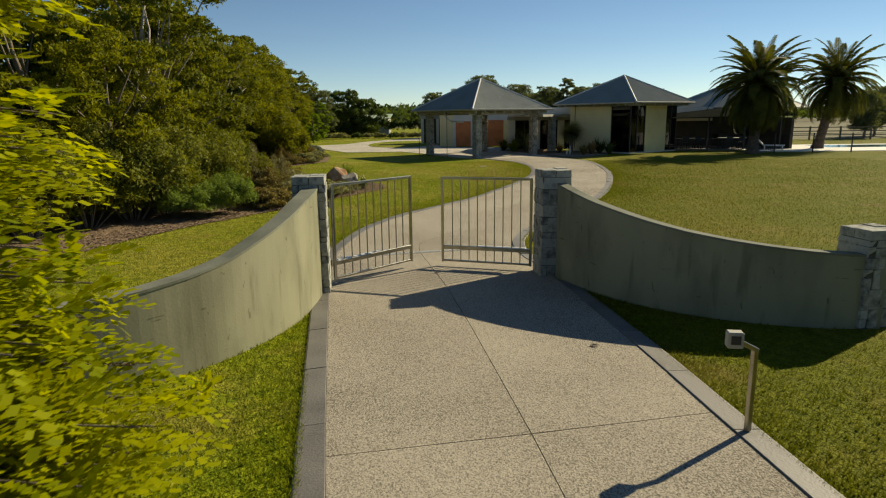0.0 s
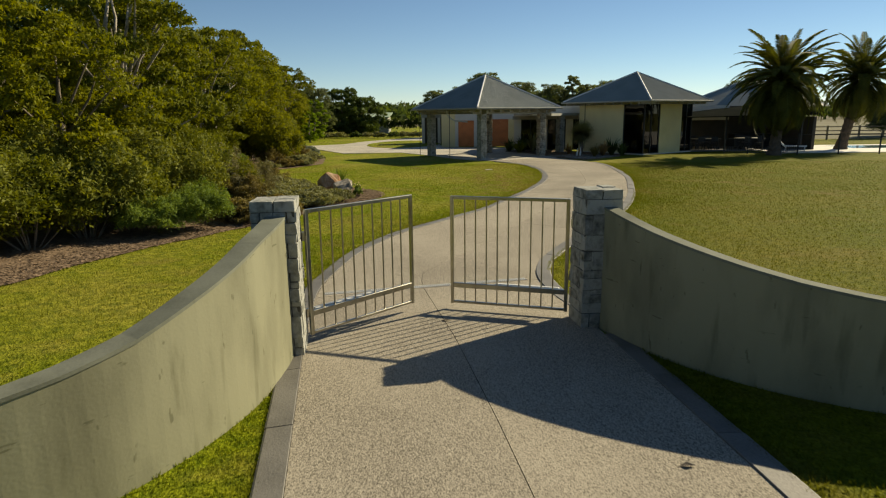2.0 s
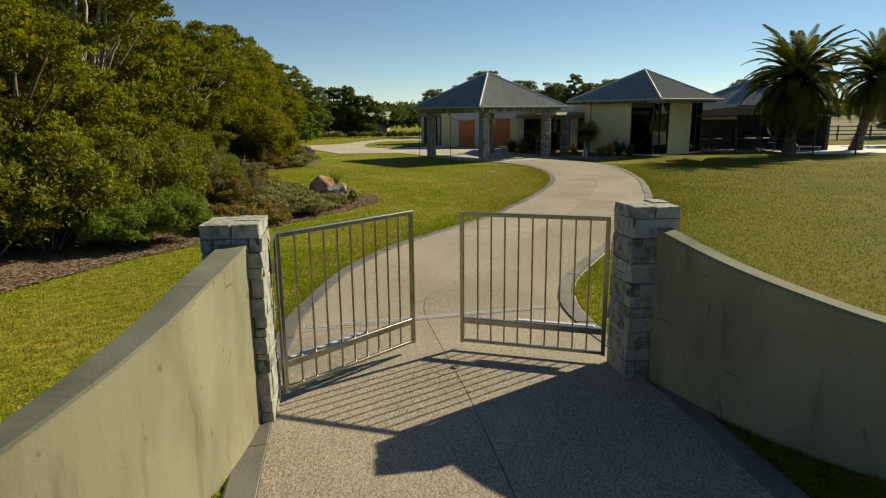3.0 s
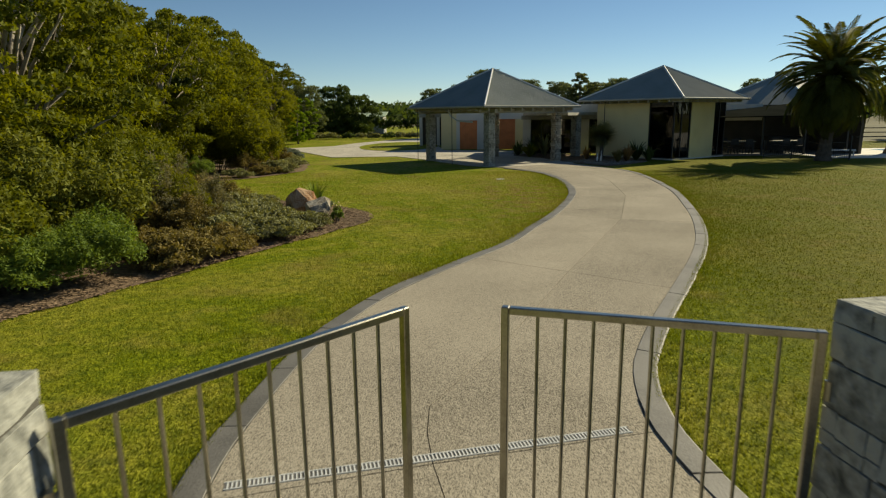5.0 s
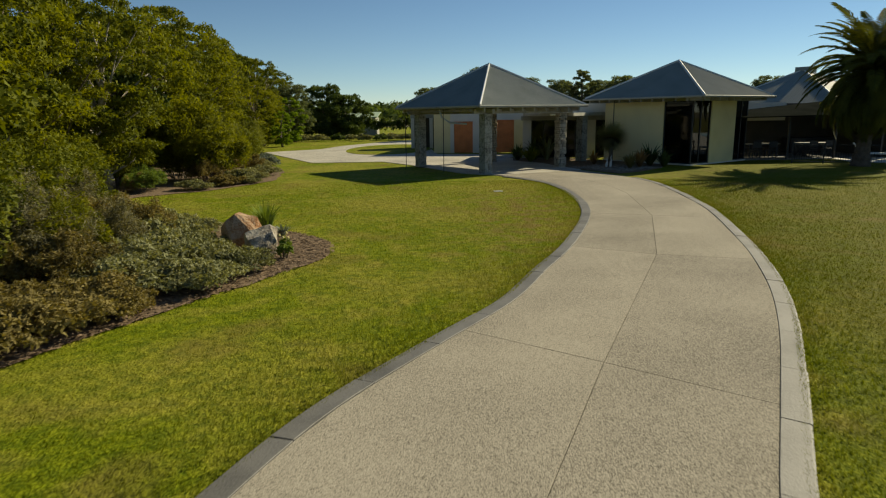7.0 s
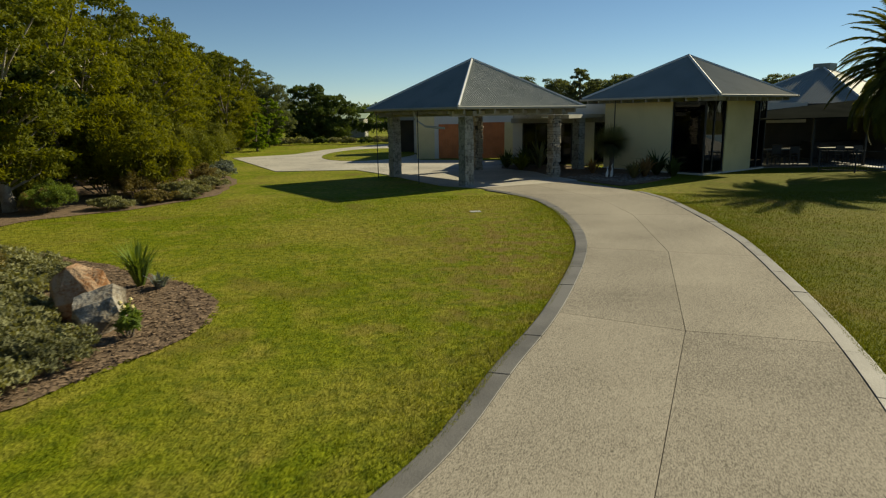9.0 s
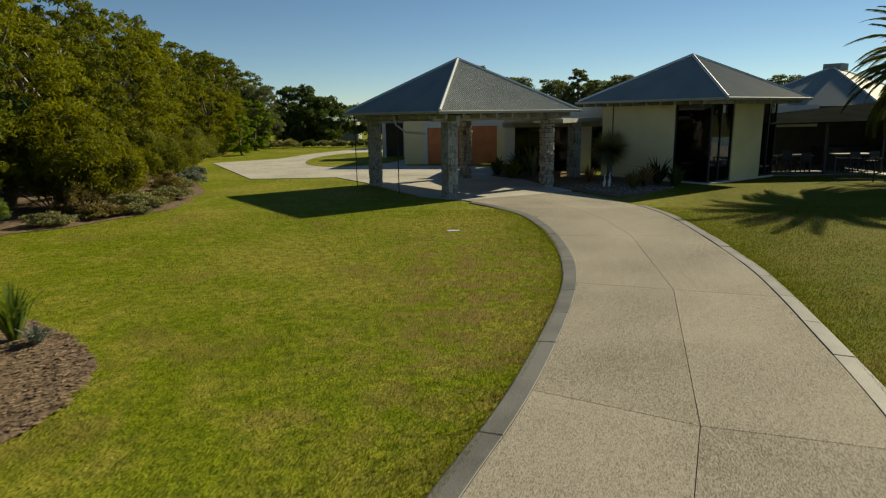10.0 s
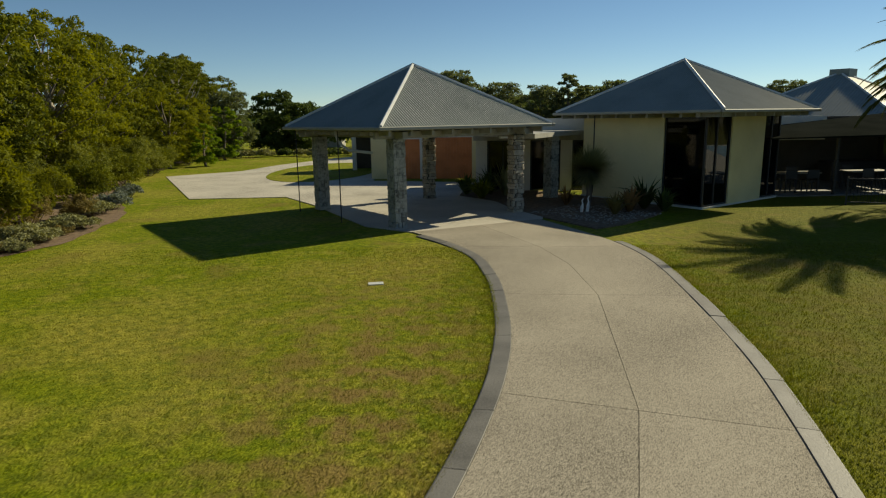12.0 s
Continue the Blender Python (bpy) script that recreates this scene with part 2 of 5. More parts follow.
M_ROCK = material("orange_rock", (0.06, 0.034, 0.02), (0.42, 0.29, 0.185), 0.85, 3.6, 25, 1.0, spots=(0.29, 0.135, 0.055), wear=0.5)
M_BARK = material("tree_bark", (0.05, 0.04, 0.03), (0.20, 0.17, 0.135), 0.9, 4, 30, 0.7)
M_PALMBARK = material("palm_bark", (0.03, 0.024, 0.018), (0.13, 0.10, 0.075), 0.95, 4, 30, 0.8)
M_PALE = material("pale_paving", (0.50, 0.48, 0.43), (0.68, 0.66, 0.60), 0.8, 1.0, 30, 0.1)
M_PEBBLE = material("river_pebbles", (0.12, 0.11, 0.10), (0.42, 0.40, 0.36), 0.8, 8, 40, 0.3, vary=0.6, leafy=False)
M_WHITEOBJ = plain("white_ceramic", (0.72, 0.71, 0.68), 0.4)
M_DRYFIELD = material("dry_paddock", (0.085, 0.08, 0.045), (0.165, 0.152, 0.09), 0.95, 0.1, 3, 0.3)
M_WATER = plain("pool_water", (0.03, 0.10, 0.14), 0.06)
M_GLASS = bpy.data.materials.new("tinted_glass")
M_GLASS.use_nodes = True
gb = M_GLASS.node_tree.nodes["Principled BSDF"]
gb.inputs["Base Color"].default_value = (0.035, 0.042, 0.042, 1)
gb.inputs["IOR"].default_value = 1.3
gb.inputs["Roughness"].default_value, gb.inputs["Transmission Weight"].default_value = 0.02, 0.95


def leaf_mat(name, dark, light, tl=0.35, mid=None):
    return material(name, dark, light, 0.7, 1.1, 3, 0.0, vary=0.5, leafy=True, through_light=tl, spots=mid)


L_GUM = leaf_mat("gum_leaves", (0.016, 0.032, 0.004), (0.152, 0.168, 0.013), 0.34)
L_WATTLE = leaf_mat("wattle_leaves", (0.024, 0.044, 0.003), (0.205, 0.215, 0.011), 0.4)
L_WISPY = leaf_mat("wispy_leaves", (0.03, 0.046, 0.004), (0.175, 0.185, 0.012), 0.45)
L_DARK = leaf_mat("dark_leaves", (0.015, 0.032, 0.011), (0.085, 0.12, 0.032), 0.32)
L_SHRUB = leaf_mat("shrub_leaves", (0.028, 0.045, 0.008), (0.19, 0.205, 0.036), 0.34)
L_GREY = leaf_mat("grey_green_leaves", (0.05, 0.058, 0.028), (0.26, 0.262, 0.13), 0.25)
L_BROWN = leaf_mat("brownish_leaves", (0.045, 0.038, 0.014), (0.235, 0.19, 0.068), 0.25)
L_FRESH = leaf_mat("fresh_green_leaves", (0.05, 0.09, 0.016), (0.185, 0.255, 0.05), 0.36)
L_BLUE = leaf_mat("blue_grey_leaves", (0.06, 0.08, 0.075), (0.18, 0.21, 0.19), 0.2)
L_GOLD = leaf_mat("golden_leaves", (0.05, 0.11, 0.003), (0.33, 0.35, 0.005), 0.5)
L_PALM = leaf_mat("palm_leaves", (0.018, 0.028, 0.006), (0.105, 0.115, 0.024), 0.35)
# paler, greyer than the near leaves: distance haze and brightness put in the colour
L_FAR = leaf_mat("hazed_far_leaves", (0.046, 0.062, 0.036), (0.125, 0.15, 0.085), 0.4)
L_HEATH = leaf_mat("grey_heath_leaves", (0.055, 0.054, 0.03), (0.215, 0.20, 0.115), 0.3)
L_YOUNG = leaf_mat("bright_young_leaves", (0.04, 0.085, 0.006), (0.17, 0.25, 0.02), 0.45)
M_PALEBARK = material("pale_gum_bark", (0.12, 0.10, 0.08), (0.42, 0.38, 0.32), 0.85, 5, 30, 0.5)
L_RED = leaf_mat("reddish_leaves", (0.12, 0.06, 0.03), (0.32, 0.19, 0.08), 0.3)

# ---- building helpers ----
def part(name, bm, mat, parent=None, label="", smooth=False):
    """Links a bmesh, or a ready mesh, as one mesh object under its thing."""
    if isinstance(bm, bpy.types.Mesh):
        me = bm
    else:
        me = bpy.data.meshes.new(name)
        bmesh.ops.recalc_face_normals(bm, faces=bm.faces)
        bm.to_mesh(me)
        bm.free()
    if not me.materials:
        me.materials.append(mat)
    if smooth:
        me.polygons.foreach_set("use_smooth", [True] * len(me.polygons))
    ob = new(name, me)
    if parent:
        ob.parent = parent
    if label:
        tagged(ob, label)
    return ob


def thing(name, m, label, category, group="", kind=""):
    ob = new(name)
    ob.matrix_world = m
    return tagged(ob, label, category, group, kind)


def add_box(bm, x0, x1, y0, y1, z0, z1, bevel=0.0):
    vs = [bm.verts.new(p) for p in ((x0, y0, z0), (x1, y0, z0), (x1, y1, z0), (x0, y1, z0), (x0, y0, z1), (x1, y0, z1), (x1, y1, z1), (x0, y1, z1))]
    fs = [bm.faces.new([vs[i] for i in f]) for f in ((0, 3, 2, 1), (4, 5, 6, 7), (0, 1, 5, 4), (1, 2, 6, 5), (2, 3, 7, 6), (3, 0, 4, 7))]
    if bevel:
        bmesh.ops.bevel(bm, geom=list({e for f in fs for e in f.edges}), offset=bevel, segments=1, affect="EDGES", clamp_overlap=True)
    return bm


def box(*a, bevel=0.0):
    return add_box(bmesh.new(), *a, bevel=bevel)


def raw(name, verts, faces):
    me = bpy.data.meshes.new(name)
    me.from_pydata([tuple(map(float, v)) for v in verts], [], faces)
    me.update()
    return me


def tube(bm, pts, radii, sides=7):
    """A tapered tube along points."""
    rings = []
    for i, p in enumerate(pts):
        p = Vector(p)
        d = (Vector(pts[min(i + 1, len(pts) - 1)]) - Vector(pts[max(i - 1, 0)])).normalized()
        a = d.orthogonal().normalized()
        b = d.cross(a)
        rings.append([bm.verts.new(p + float(radii[i]) * (a * math.cos(k * math.tau / sides) + b * math.sin(k * math.tau / sides))) for k in range(sides)])
    for r, s in zip(rings, rings[1:]):
        for k in range(sides):
            bm.faces.new((r[k], r[(k + 1) % sides], s[(k + 1) % sides], s[k]))
    bm.faces.new(rings[0][::-1])
    bm.faces.new(rings[-1])
    return bm


def spline(pts, step=0.35):
    """Points at even steps along a smooth curve through pts."""
    P = [np.array(p, float) for p in pts]
    P = [2 * P[0] - P[1]] + P + [2 * P[-1] - P[-2]]
    out = []
    for i in range(1, len(P) - 2):
        a, b, c, d = P[i - 1:i + 3]
        for t in np.linspace(0, 1, 24, endpoint=False):
            out.append(0.5 * (2 * b + (c - a) * t + (2 * a - 5 * b + 4 * c - d) * t * t + (3 * b - a - 3 * c + d) * t ** 3))
    out.append(P[-2])
    out = np.array(out)
    s = np.concatenate([[0], np.cumsum(np.linalg.norm(np.diff(out, axis=0), axis=1))])
    k = np.linspace(0, s[-1], max(2, int(s[-1] / step)))
    return np.stack([np.interp(k, s, out[:, j]) for j in range(out.shape[1])], 1)


def prism(poly, z0, z1):
    bm = bmesh.new()
    a = [bm.verts.new((x, y, z0)) for x, y in poly]
    b = [bm.verts.new((x, y, z1)) for x, y in poly]
    n = len(poly)
    bm.faces.new(a[::-1])
    bm.faces.new(b)
    for i in range(n):
        bm.faces.new((a[i], a[(i + 1) % n], b[(i + 1) % n], b[i]))
    return bm


rng = np.random.default_rng(7)

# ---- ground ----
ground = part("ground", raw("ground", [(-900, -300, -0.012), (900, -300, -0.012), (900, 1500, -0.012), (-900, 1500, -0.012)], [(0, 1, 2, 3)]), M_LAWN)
tagged(ground, "wide mown lawn, green with dry yellowish patches", "lawn", kind="structure")
field = part("paddock", prism([(26, 62), (600, 62), (600, 900), (-500, 900), (-500, 150), (26, 150)], -0.011, 0.0), M_DRYFIELD)
tagged(field, "dry pale grass paddock beyond the garden", "field", kind="structure")

# ---- driveway ----
LEFT = spline([(1.4, -7), (0.0, 0), (-0.68, 3.35), (-1.03, 5.0), (-1.83, 8.97), (-2.05, 10.3), (-2.16, 11.2), (-2.14, 12.1), (-2.0, 13.6), (-1.79, 14.5), (-1.26, 16.0), (-0.28, 17.75), (0.69, 19.4), (1.4, 21.2), (2.1, 22.9), (2.85, 25.2), (3.28, 26.76), (3.54, 28), (3.72, 29.5), (3.77, 31.3), (3.72, 32.9), (3.44, 34.8), (2.76, 36.4), (1.6, 38.1)])
RIGHT = spline([(4.15, -7), (3.1, 0), (2.6, 3.39), (2.42, 4.67), (2.16, 6.6), (1.66, 9.7), (1.36, 10.9), (1.24, 11.9), (1.36, 12.84), (1.57, 13.5), (2.1, 14.7), (2.82, 16.14), (3.81, 18.16), (4.6, 20.05), (5.4, 22.4), (6.0, 24.6), (6.5, 26.7), (6.85, 28.6), (7.15, 31.5), (7.3, 34), (7.15, 35.8), (6.7, 37.4), (5.6, 40.2)])


RIGHT[:, 0] -= 0.08 * np.clip((RIGHT[:, 1] - 20) / 5, 0, 1)


def at_length(P, s):
    d = np.concatenate([[0], np.cumsum(np.linalg.norm(np.diff(P, axis=0), axis=1))])
    s = np.asarray(s) * d[-1]
    return np.stack([np.interp(s, d, P[:, j]) for j in range(2)], 1)


def near_frac(P, y):
    """The fraction along P at which it reaches y."""
    d = np.concatenate([[0], np.cumsum(np.linalg.norm(np.diff(P, axis=0), axis=1))])
    return np.interp(y, P[:, 1], d) / d[-1]


driveway = thing("driveway", pose(0, 0, 0), "curving exposed-aggregate concrete driveway with saw-cut joints", "driveway", kind="structure")
LINES_L = [-7, -2.2, 3.94, 10.75, 18.15, 23.1, 27.34, 31.58, 36.0, 38.1]
LINES_R = [-7, -1.4, 4.7, 11.75, 16.1, 21.85, 26.4, 31.37, 35.8, 40.2]
MIDS = [[(2.7, -7), (1.75, -1.8)], [(1.75, -1.8), (0.81, 4.31)], [(0.81, 4.31), (0.33, 7.1), (-0.05, 9.08), (-0.56, 11.25)], [(-0.56, 11.25), (-0.68, 12.1), (0.21, 13.95), (1.44, 17.11)], [(1.44, 17.11), (3.61, 22.32)],
        [(3.61, 22.32), (4.89, 26.87)], [(4.89, 26.87), (5.45, 31.45)], [(5.45, 31.45), (5.36, 33.9), (4.96, 35.8)], [(4.96, 35.8), (3.6, 39.15)]]
base_l, base_r = at_length(LEFT, np.linspace(0, 1, 120)), at_length(RIGHT, np.linspace(0, 1, 120))
part("joint_bed", raw("joint_bed", [(*p, 0.002) for p in base_l] + [(*p, 0.002) for p in base_r], [(i, 120 + i, 121 + i, i + 1) for i in range(119)]), M_JOINT, driveway)
for i in range(len(LINES_L) - 1):
    fl = np.linspace(near_frac(LEFT, LINES_L[i]) + 0.00009, near_frac(LEFT, LINES_L[i + 1]) - 0.00009, 14)
    fr = np.linspace(near_frac(RIGHT, LINES_R[i]) + 0.00009, near_frac(RIGHT, LINES_R[i + 1]) - 0.00009, 14)
    a, b = at_length(LEFT, fl), at_length(RIGHT, fr)
    mids = at_length(np.array(MIDS[i], float), np.linspace(0.001, 0.999, 14))
    slit = (b - a) / np.linalg.norm(b - a, axis=1)[:, None] * 0.004
    for p, q in ((a, mids - slit), (mids + slit, b)):
        vs = [(*v, 0.018) for v in p] + [(*v, 0.018) for v in q] + [(*v, -0.01) for v in p] + [(*v, -0.01) for v in q]
        fs = [(k, 14 + k, 15 + k, k + 1) for k in range(13)] + [(28 + k, k, k + 1, 29 + k) for k in range(13)] + [(14 + k, 42 + k, 43 + k, 15 + k) for k in range(13)]
        fs += [(0, 28, 42, 14), (13, 27, 55, 41)]
        part("slab", raw("slab", vs, fs), M_CONC, driveway)


def kerb_run(name, edge, side, y0, y1, width=0.25, length=1.25, gap=0.012):
    """Edging stones along an edge; side -1 lies to its left, 1 to its right."""
    run = thing(name, pose(0, 0, 0), "dark grey bluestone edging blocks along the driveway", "kerb", kind="structure")
    d = np.concatenate([[0], np.cumsum(np.linalg.norm(np.diff(edge, axis=0), axis=1))])
    s0, s1 = np.interp([y0, y1], edge[:, 1], d)
    n = max(1, round((s1 - s0) / length))
    for i in range(n):
        s = np.linspace(s0 + (s1 - s0) * i / n + gap / 2, s0 + (s1 - s0) * (i + 1) / n - gap / 2, 5)
        p = np.stack([np.interp(s, d, edge[:, j]) for j in range(2)], 1)
        t = np.gradient(p, axis=0)
        nn = np.stack([t[:, 1], -t[:, 0]], 1) / np.linalg.norm(t, axis=1)[:, None] * side
        w, h = width + rng.normal(0, 0.006), 0.030 + rng.normal(0, 0.003)
        prof = ((0.004, -0.02), (0.004, h - 0.004), (0.009, h), (w - 0.018, h - 0.012), (w, h - 0.022), (w, -0.02))
        vs = [(*(p[k] + nn[k] * o), z) for k in range(5) for o, z in prof]
        fs = [(k * 6 + j, k * 6 + j + 1, k * 6 + 7 + j, k * 6 + 6 + j) for k in range(4) for j in range(5)] + [tuple(range(6)), tuple(range(29, 23, -1))]
        bm = bmesh.new()
        vv = [bm.verts.new(v) for v in vs]
        for f in fs:
            bm.faces.new([vv[j] for j in f])
        part("kerb_block", bm, M_KERB, run)
    return run


kerb_run("kerb_west", LEFT, -1, -6.5, 37.6)
kerb_run("kerb_east", RIGHT, 1, -6.5, 9.2)
kerb_run("kerb_garden_side", RIGHT, 1, 9.9, 36.4)

# forecourt: floor under the carport, apron and turning loop
U, V = np.array([math.cos(radians(37.5)), math.sin(radians(37.5))]), np.array([-math.sin(radians(37.5)), math.cos(radians(37.5))])
CAR = np.array([1.45, 42.45])
forecourt = part("forecourt", prism([(1.6, 38.1), (5.6, 40.2), (6.6, 44.6), (5.0, 47.4), (3.0, 49.0), (4.0, 52.0), (-1.5, 53.5), (-2.2, 60), (-1.5, 70), (1, 78), (-4, 79), (-7.5, 73.5), (-10.2, 66.5), (-11.2, 61.2), (-14.6, 57.8), (-8.45, 46.6), (-4.4, 46.9), (-2.6, 44.2), (0.1, 39.2)], -0.011, 0.014), M_FORE)
tagged(forecourt, "pale concrete forecourt and turning loop beside the house", "paving", kind="structure")
island = part("lawn_island", prism([(-5.4 + 3.3 * math.cos(a), 60.5 + 7.2 * math.sin(a)) for a in np.linspace(0, math.tau, 40, endpoint=False)], 0.0, 0.03), M_LAWN)
tagged(island, "oval lawn island inside the turning loop", "lawn", kind="structure")

# ---- stone pillars ----
def stone_meshes(mat, k=6, edge=0.035, rough=0.014):
    out = []
    for i in range(k):
        bm = box(-0.5, 0.5, -0.5, 0.5, -0.5, 0.5)
        for v in bm.verts:
            v.co += Vector(rng.normal(0, rough * 1.3, 3))
        bmesh.ops.bevel(bm, geom=bm.edges[:], offset=edge, segments=1, affect="EDGES")
        for v in bm.verts:
            v.co += Vector(rng.normal(0, rough, 3))
        me = bpy.data.meshes.new("stone")
        bmesh.ops.recalc_face_normals(bm, faces=bm.faces)
        bm.to_mesh(me)
        bm.free()
        me.materials.append(mat)
        out.append(me)
    return out


STONES, RUBBLES = stone_meshes(M_STONE), stone_meshes(M_RUBBLE, edge=0.09, rough=0.035)


def stones_round(parent, half, height, meshes=STONES, low=0.13, high=0.27):
    """Blocks in uneven courses on the four faces of a pier, now and then two stacked in one course."""
    z, course = 0.0, 0
    gap = 0.005 if meshes is STONES else 0.012
    loose, tilt = (0.008, 0.6) if meshes is STONES else (0.03, 11.0)
    while z < height - 0.02:
        h = min(rng.uniform(low, high), height - z)
        if height - z - h < 0.08:
            h = height - z
        for face in range(4):
            lead = (course + face) % 2
            span = half + (0.0 if lead else -0.10)
            cuts = [-span, span]
            if half > 0.16:
                cuts = [-span] + sorted(rng.uniform(-0.5, 0.5, rng.integers(0, 3) if half < 0.22 else rng.integers(0, 2)) * span * 1.1) + [span]
            for a, b in zip(cuts, cuts[1:]):
                if b - a < 0.04:
                    continue
                levels = [(z, h)]
                if h > 0.17 and rng.uniform() < 0.4:
                    f = rng.uniform(0.35, 0.65)
                    levels = [(z, h * f), (z + h * f, h * (1 - f))]
                for zz, hh in levels:
                    ob = new("stone", meshes[rng.integers(len(meshes))])
                    ob.parent = parent
                    c, w = (a + b) / 2, b - a - gap
                    out = rng.uniform(0, loose)
                    ob.matrix_basis = pose(0, 0, 0, 0, 0, 90 * face) @ Matrix.Translation((c, -half + 0.05 - out, zz + hh / 2)) @ pose(0, 0, 0, rng.normal(0, tilt * 0.6), rng.normal(0, 1.2), rng.normal(0, tilt)) @ Matrix.Diagonal((w, 0.10, hh - gap, 1))
        z += h
        course += 1


def gate_pillar(x, y, turn, height, half=0.235):
    p = thing("stone_pillar", pose(x, y, 0, 0, 0, turn), "square pillar of rough grey granite blocks beside the entrance", "pillar", "entrance pillars")
    part("core", box(-half + 0.012, half - 0.012, -half + 0.012, half - 0.012, -0.02, height - 0.03), M_MORTAR, p)
    stones_round(p, half, height - 0.12)
    x0, x1 = rng.uniform(-0.3, 0.1) * half, rng.uniform(-0.1, 0.3) * half
    y0 = rng.uniform(-0.2, 0.2) * half
    tops = ((-half, x0, -half, y0), (x0, half, -half, y0), (-half, x1, y0, half), (x1, half, y0, half))
    for i, (a, b, c, d) in enumerate(tops):
        ob = new("cap_stone", STONES[i])
        ob.parent = p
        hh = 0.115 + rng.uniform(-0.006, 0.008)
        ob.matrix_basis = Matrix.Translation(((a + b) / 2, (c + d) / 2, height - 0.12 + hh / 2)) @ Matrix.Diagonal((b - a - 0.005, d - c - 0.005, hh, 1))
    return p


G, N, MID = np.array([0.976, 0.215]), np.array([-0.215, 0.976]), np.array([-0.13, 9.42])
for x, y, h, turn in ((-1.99, 8.70, 1.75, 8), (1.70, 9.69, 1.73, 9.5), (5.2, 7.2, 1.2, 12.4), (-4.35, 4.5, 1.2, 12.4)):
    gate_pillar(x, y, turn, h)

# ---- curved entrance walls ----
def curved_wall(name, side):
    """A quarter-round rendered wall whose top sweeps down from the gate."""
    w = thing(name, pose(0, 0, 0), "low curved cement-rendered wall with a sweeping top", "garden wall", kind="structure")
    c = MID + side * 5.25 * G
    ang = np.radians(np.linspace(4, 82 if side > 0 else 86, 40))
    wide, deep = (3.43, 3.6) if side > 0 else (3.42, 3.97)
    drop = np.interp(np.degrees(ang), [4, 12, 20, 28, 36, 44, 52, 60, 68, 78, 90], [1.54, 1.45, 1.35, 1.26, 1.17, 1.09, 1.03, 0.98, 0.94, 0.91, 0.90])
    if side < 0:
        drop = np.interp(np.degrees(ang), [4, 12, 20, 28, 36, 44, 52, 60, 68, 90], [1.61, 1.57, 1.50, 1.36, 1.23, 1.09, 1.01, 0.96, 0.93, 0.92])
    def shell(outer, inner, lift, z0, z1, nm, mat):
        vs, fs = [], []
        for a, t in zip(ang, drop):
            for r in (outer, inner):
                q = c - side * G * (wide + r) * math.cos(a) - N * (deep + r) * math.sin(a)
                vs += [(*q, t * lift + z0), (*q, t + z1)]
        for k in range(len(ang) - 1):
            b = 4 * k
            for i, j in ((0, 1), (1, 3), (3, 2), (2, 0)):
                fs.append((b + i, b + j, b + 4 + j, b + 4 + i))
        n = 4 * (len(ang) - 1)
        fs += [(0, 1, 3, 2), (n, n + 2, n + 3, n + 1)]
        bm = bmesh.new()
        vv = [bm.verts.new(v) for v in vs]
        for f in fs:
            bm.faces.new([vv[j] for j in f])
        part(nm, bm, mat, w)
    thick = 0.14 if side > 0 else 0.2
    shell(0.0, -thick, 0, -0.05, -0.03, "wall_body", M_GARDENWALL)
    shell(0.008, -thick - 0.008, 1, -0.028, 0.0, "coping", M_COPING)


curved_wall("entrance_wall_east", 1)
curved_wall("entrance_wall_west", -1)

# ---- gates ----
def gate_leaf(hinge, end, mirror, lift):
    d = np.array(end) - np.array(hinge)
    L = np.linalg.norm(d)
    g = thing("gate_leaf", pose(hinge[0], hinge[1], lift, 0, 0, math.degrees(math.atan2(d[1], d[0]))), "stainless steel bar gate leaf standing ajar", "gate", "entrance gates")
    H = 1.5
    part("hinge_stile", box(0, 0.045, -0.022, 0.022, 0.02, H, bevel=0.005), M_STEEL, g)
    part("latch_stile", box(L - 0.042, L, -0.022, 0.022, 0.02, H, bevel=0.005), M_STEEL, g)
    part("top_rail", box(0.046, L - 0.043, -0.022, 0.022, H - 0.042, H, bevel=0.005), M_STEEL, g)
    part("bottom_rail", box(0.046, L - 0.043, -0.018, 0.018, 0.03, 0.062, bevel=0.004), M_STEEL, g)
    part("middle_rail", box(0.046, L - 0.043, -0.022, 0.022, 0.25, 0.315, bevel=0.005), M_STEEL, g)
    bar = None
    for i in range(9):
        x = 0.05 + (L - 0.1) * (i + 1) / 10
        if bar is None:
            bm = bmesh.new()
            tube(bm, [(0, 0, 0.06), (0, 0, 0.252)], [0.0098, 0.0098], 8)
            tube(bm, [(0, 0, 0.312), (0, 0, H - 0.04)], [0.0098, 0.0098], 8)
            bar = part("bar", bm, M_STEEL, g)
        else:
            bar = new("bar", bar.data)
            bar.parent = g
        bar.location.x = x
    side = mirror * 0.085
    ram = part("opener_ram", box(0.12, L * 0.62, side - 0.03, side + 0.03, 0.25, 0.315, bevel=0.008), M_CAP, g, "pale grey gate opener ram")
    part("ram_bracket", box(L * 0.58, L * 0.62, min(side, mirror * 0.026), max(side, mirror * 0.026), 0.26, 0.30), M_DARK, ram)
    for z in (0.25, 1.15):
        part("hinge", tube(bmesh.new(), [(-0.035, 0, z), (-0.035, 0, z + 0.1)], [0.022, 0.022], 8), M_STEEL, g)
    return g


gate_leaf((-1.73, 8.88), (-0.63, 10.16), 1, 0.1)
gate_leaf((1.40, 9.86), (-0.12, 10.27), -1, 0.065)

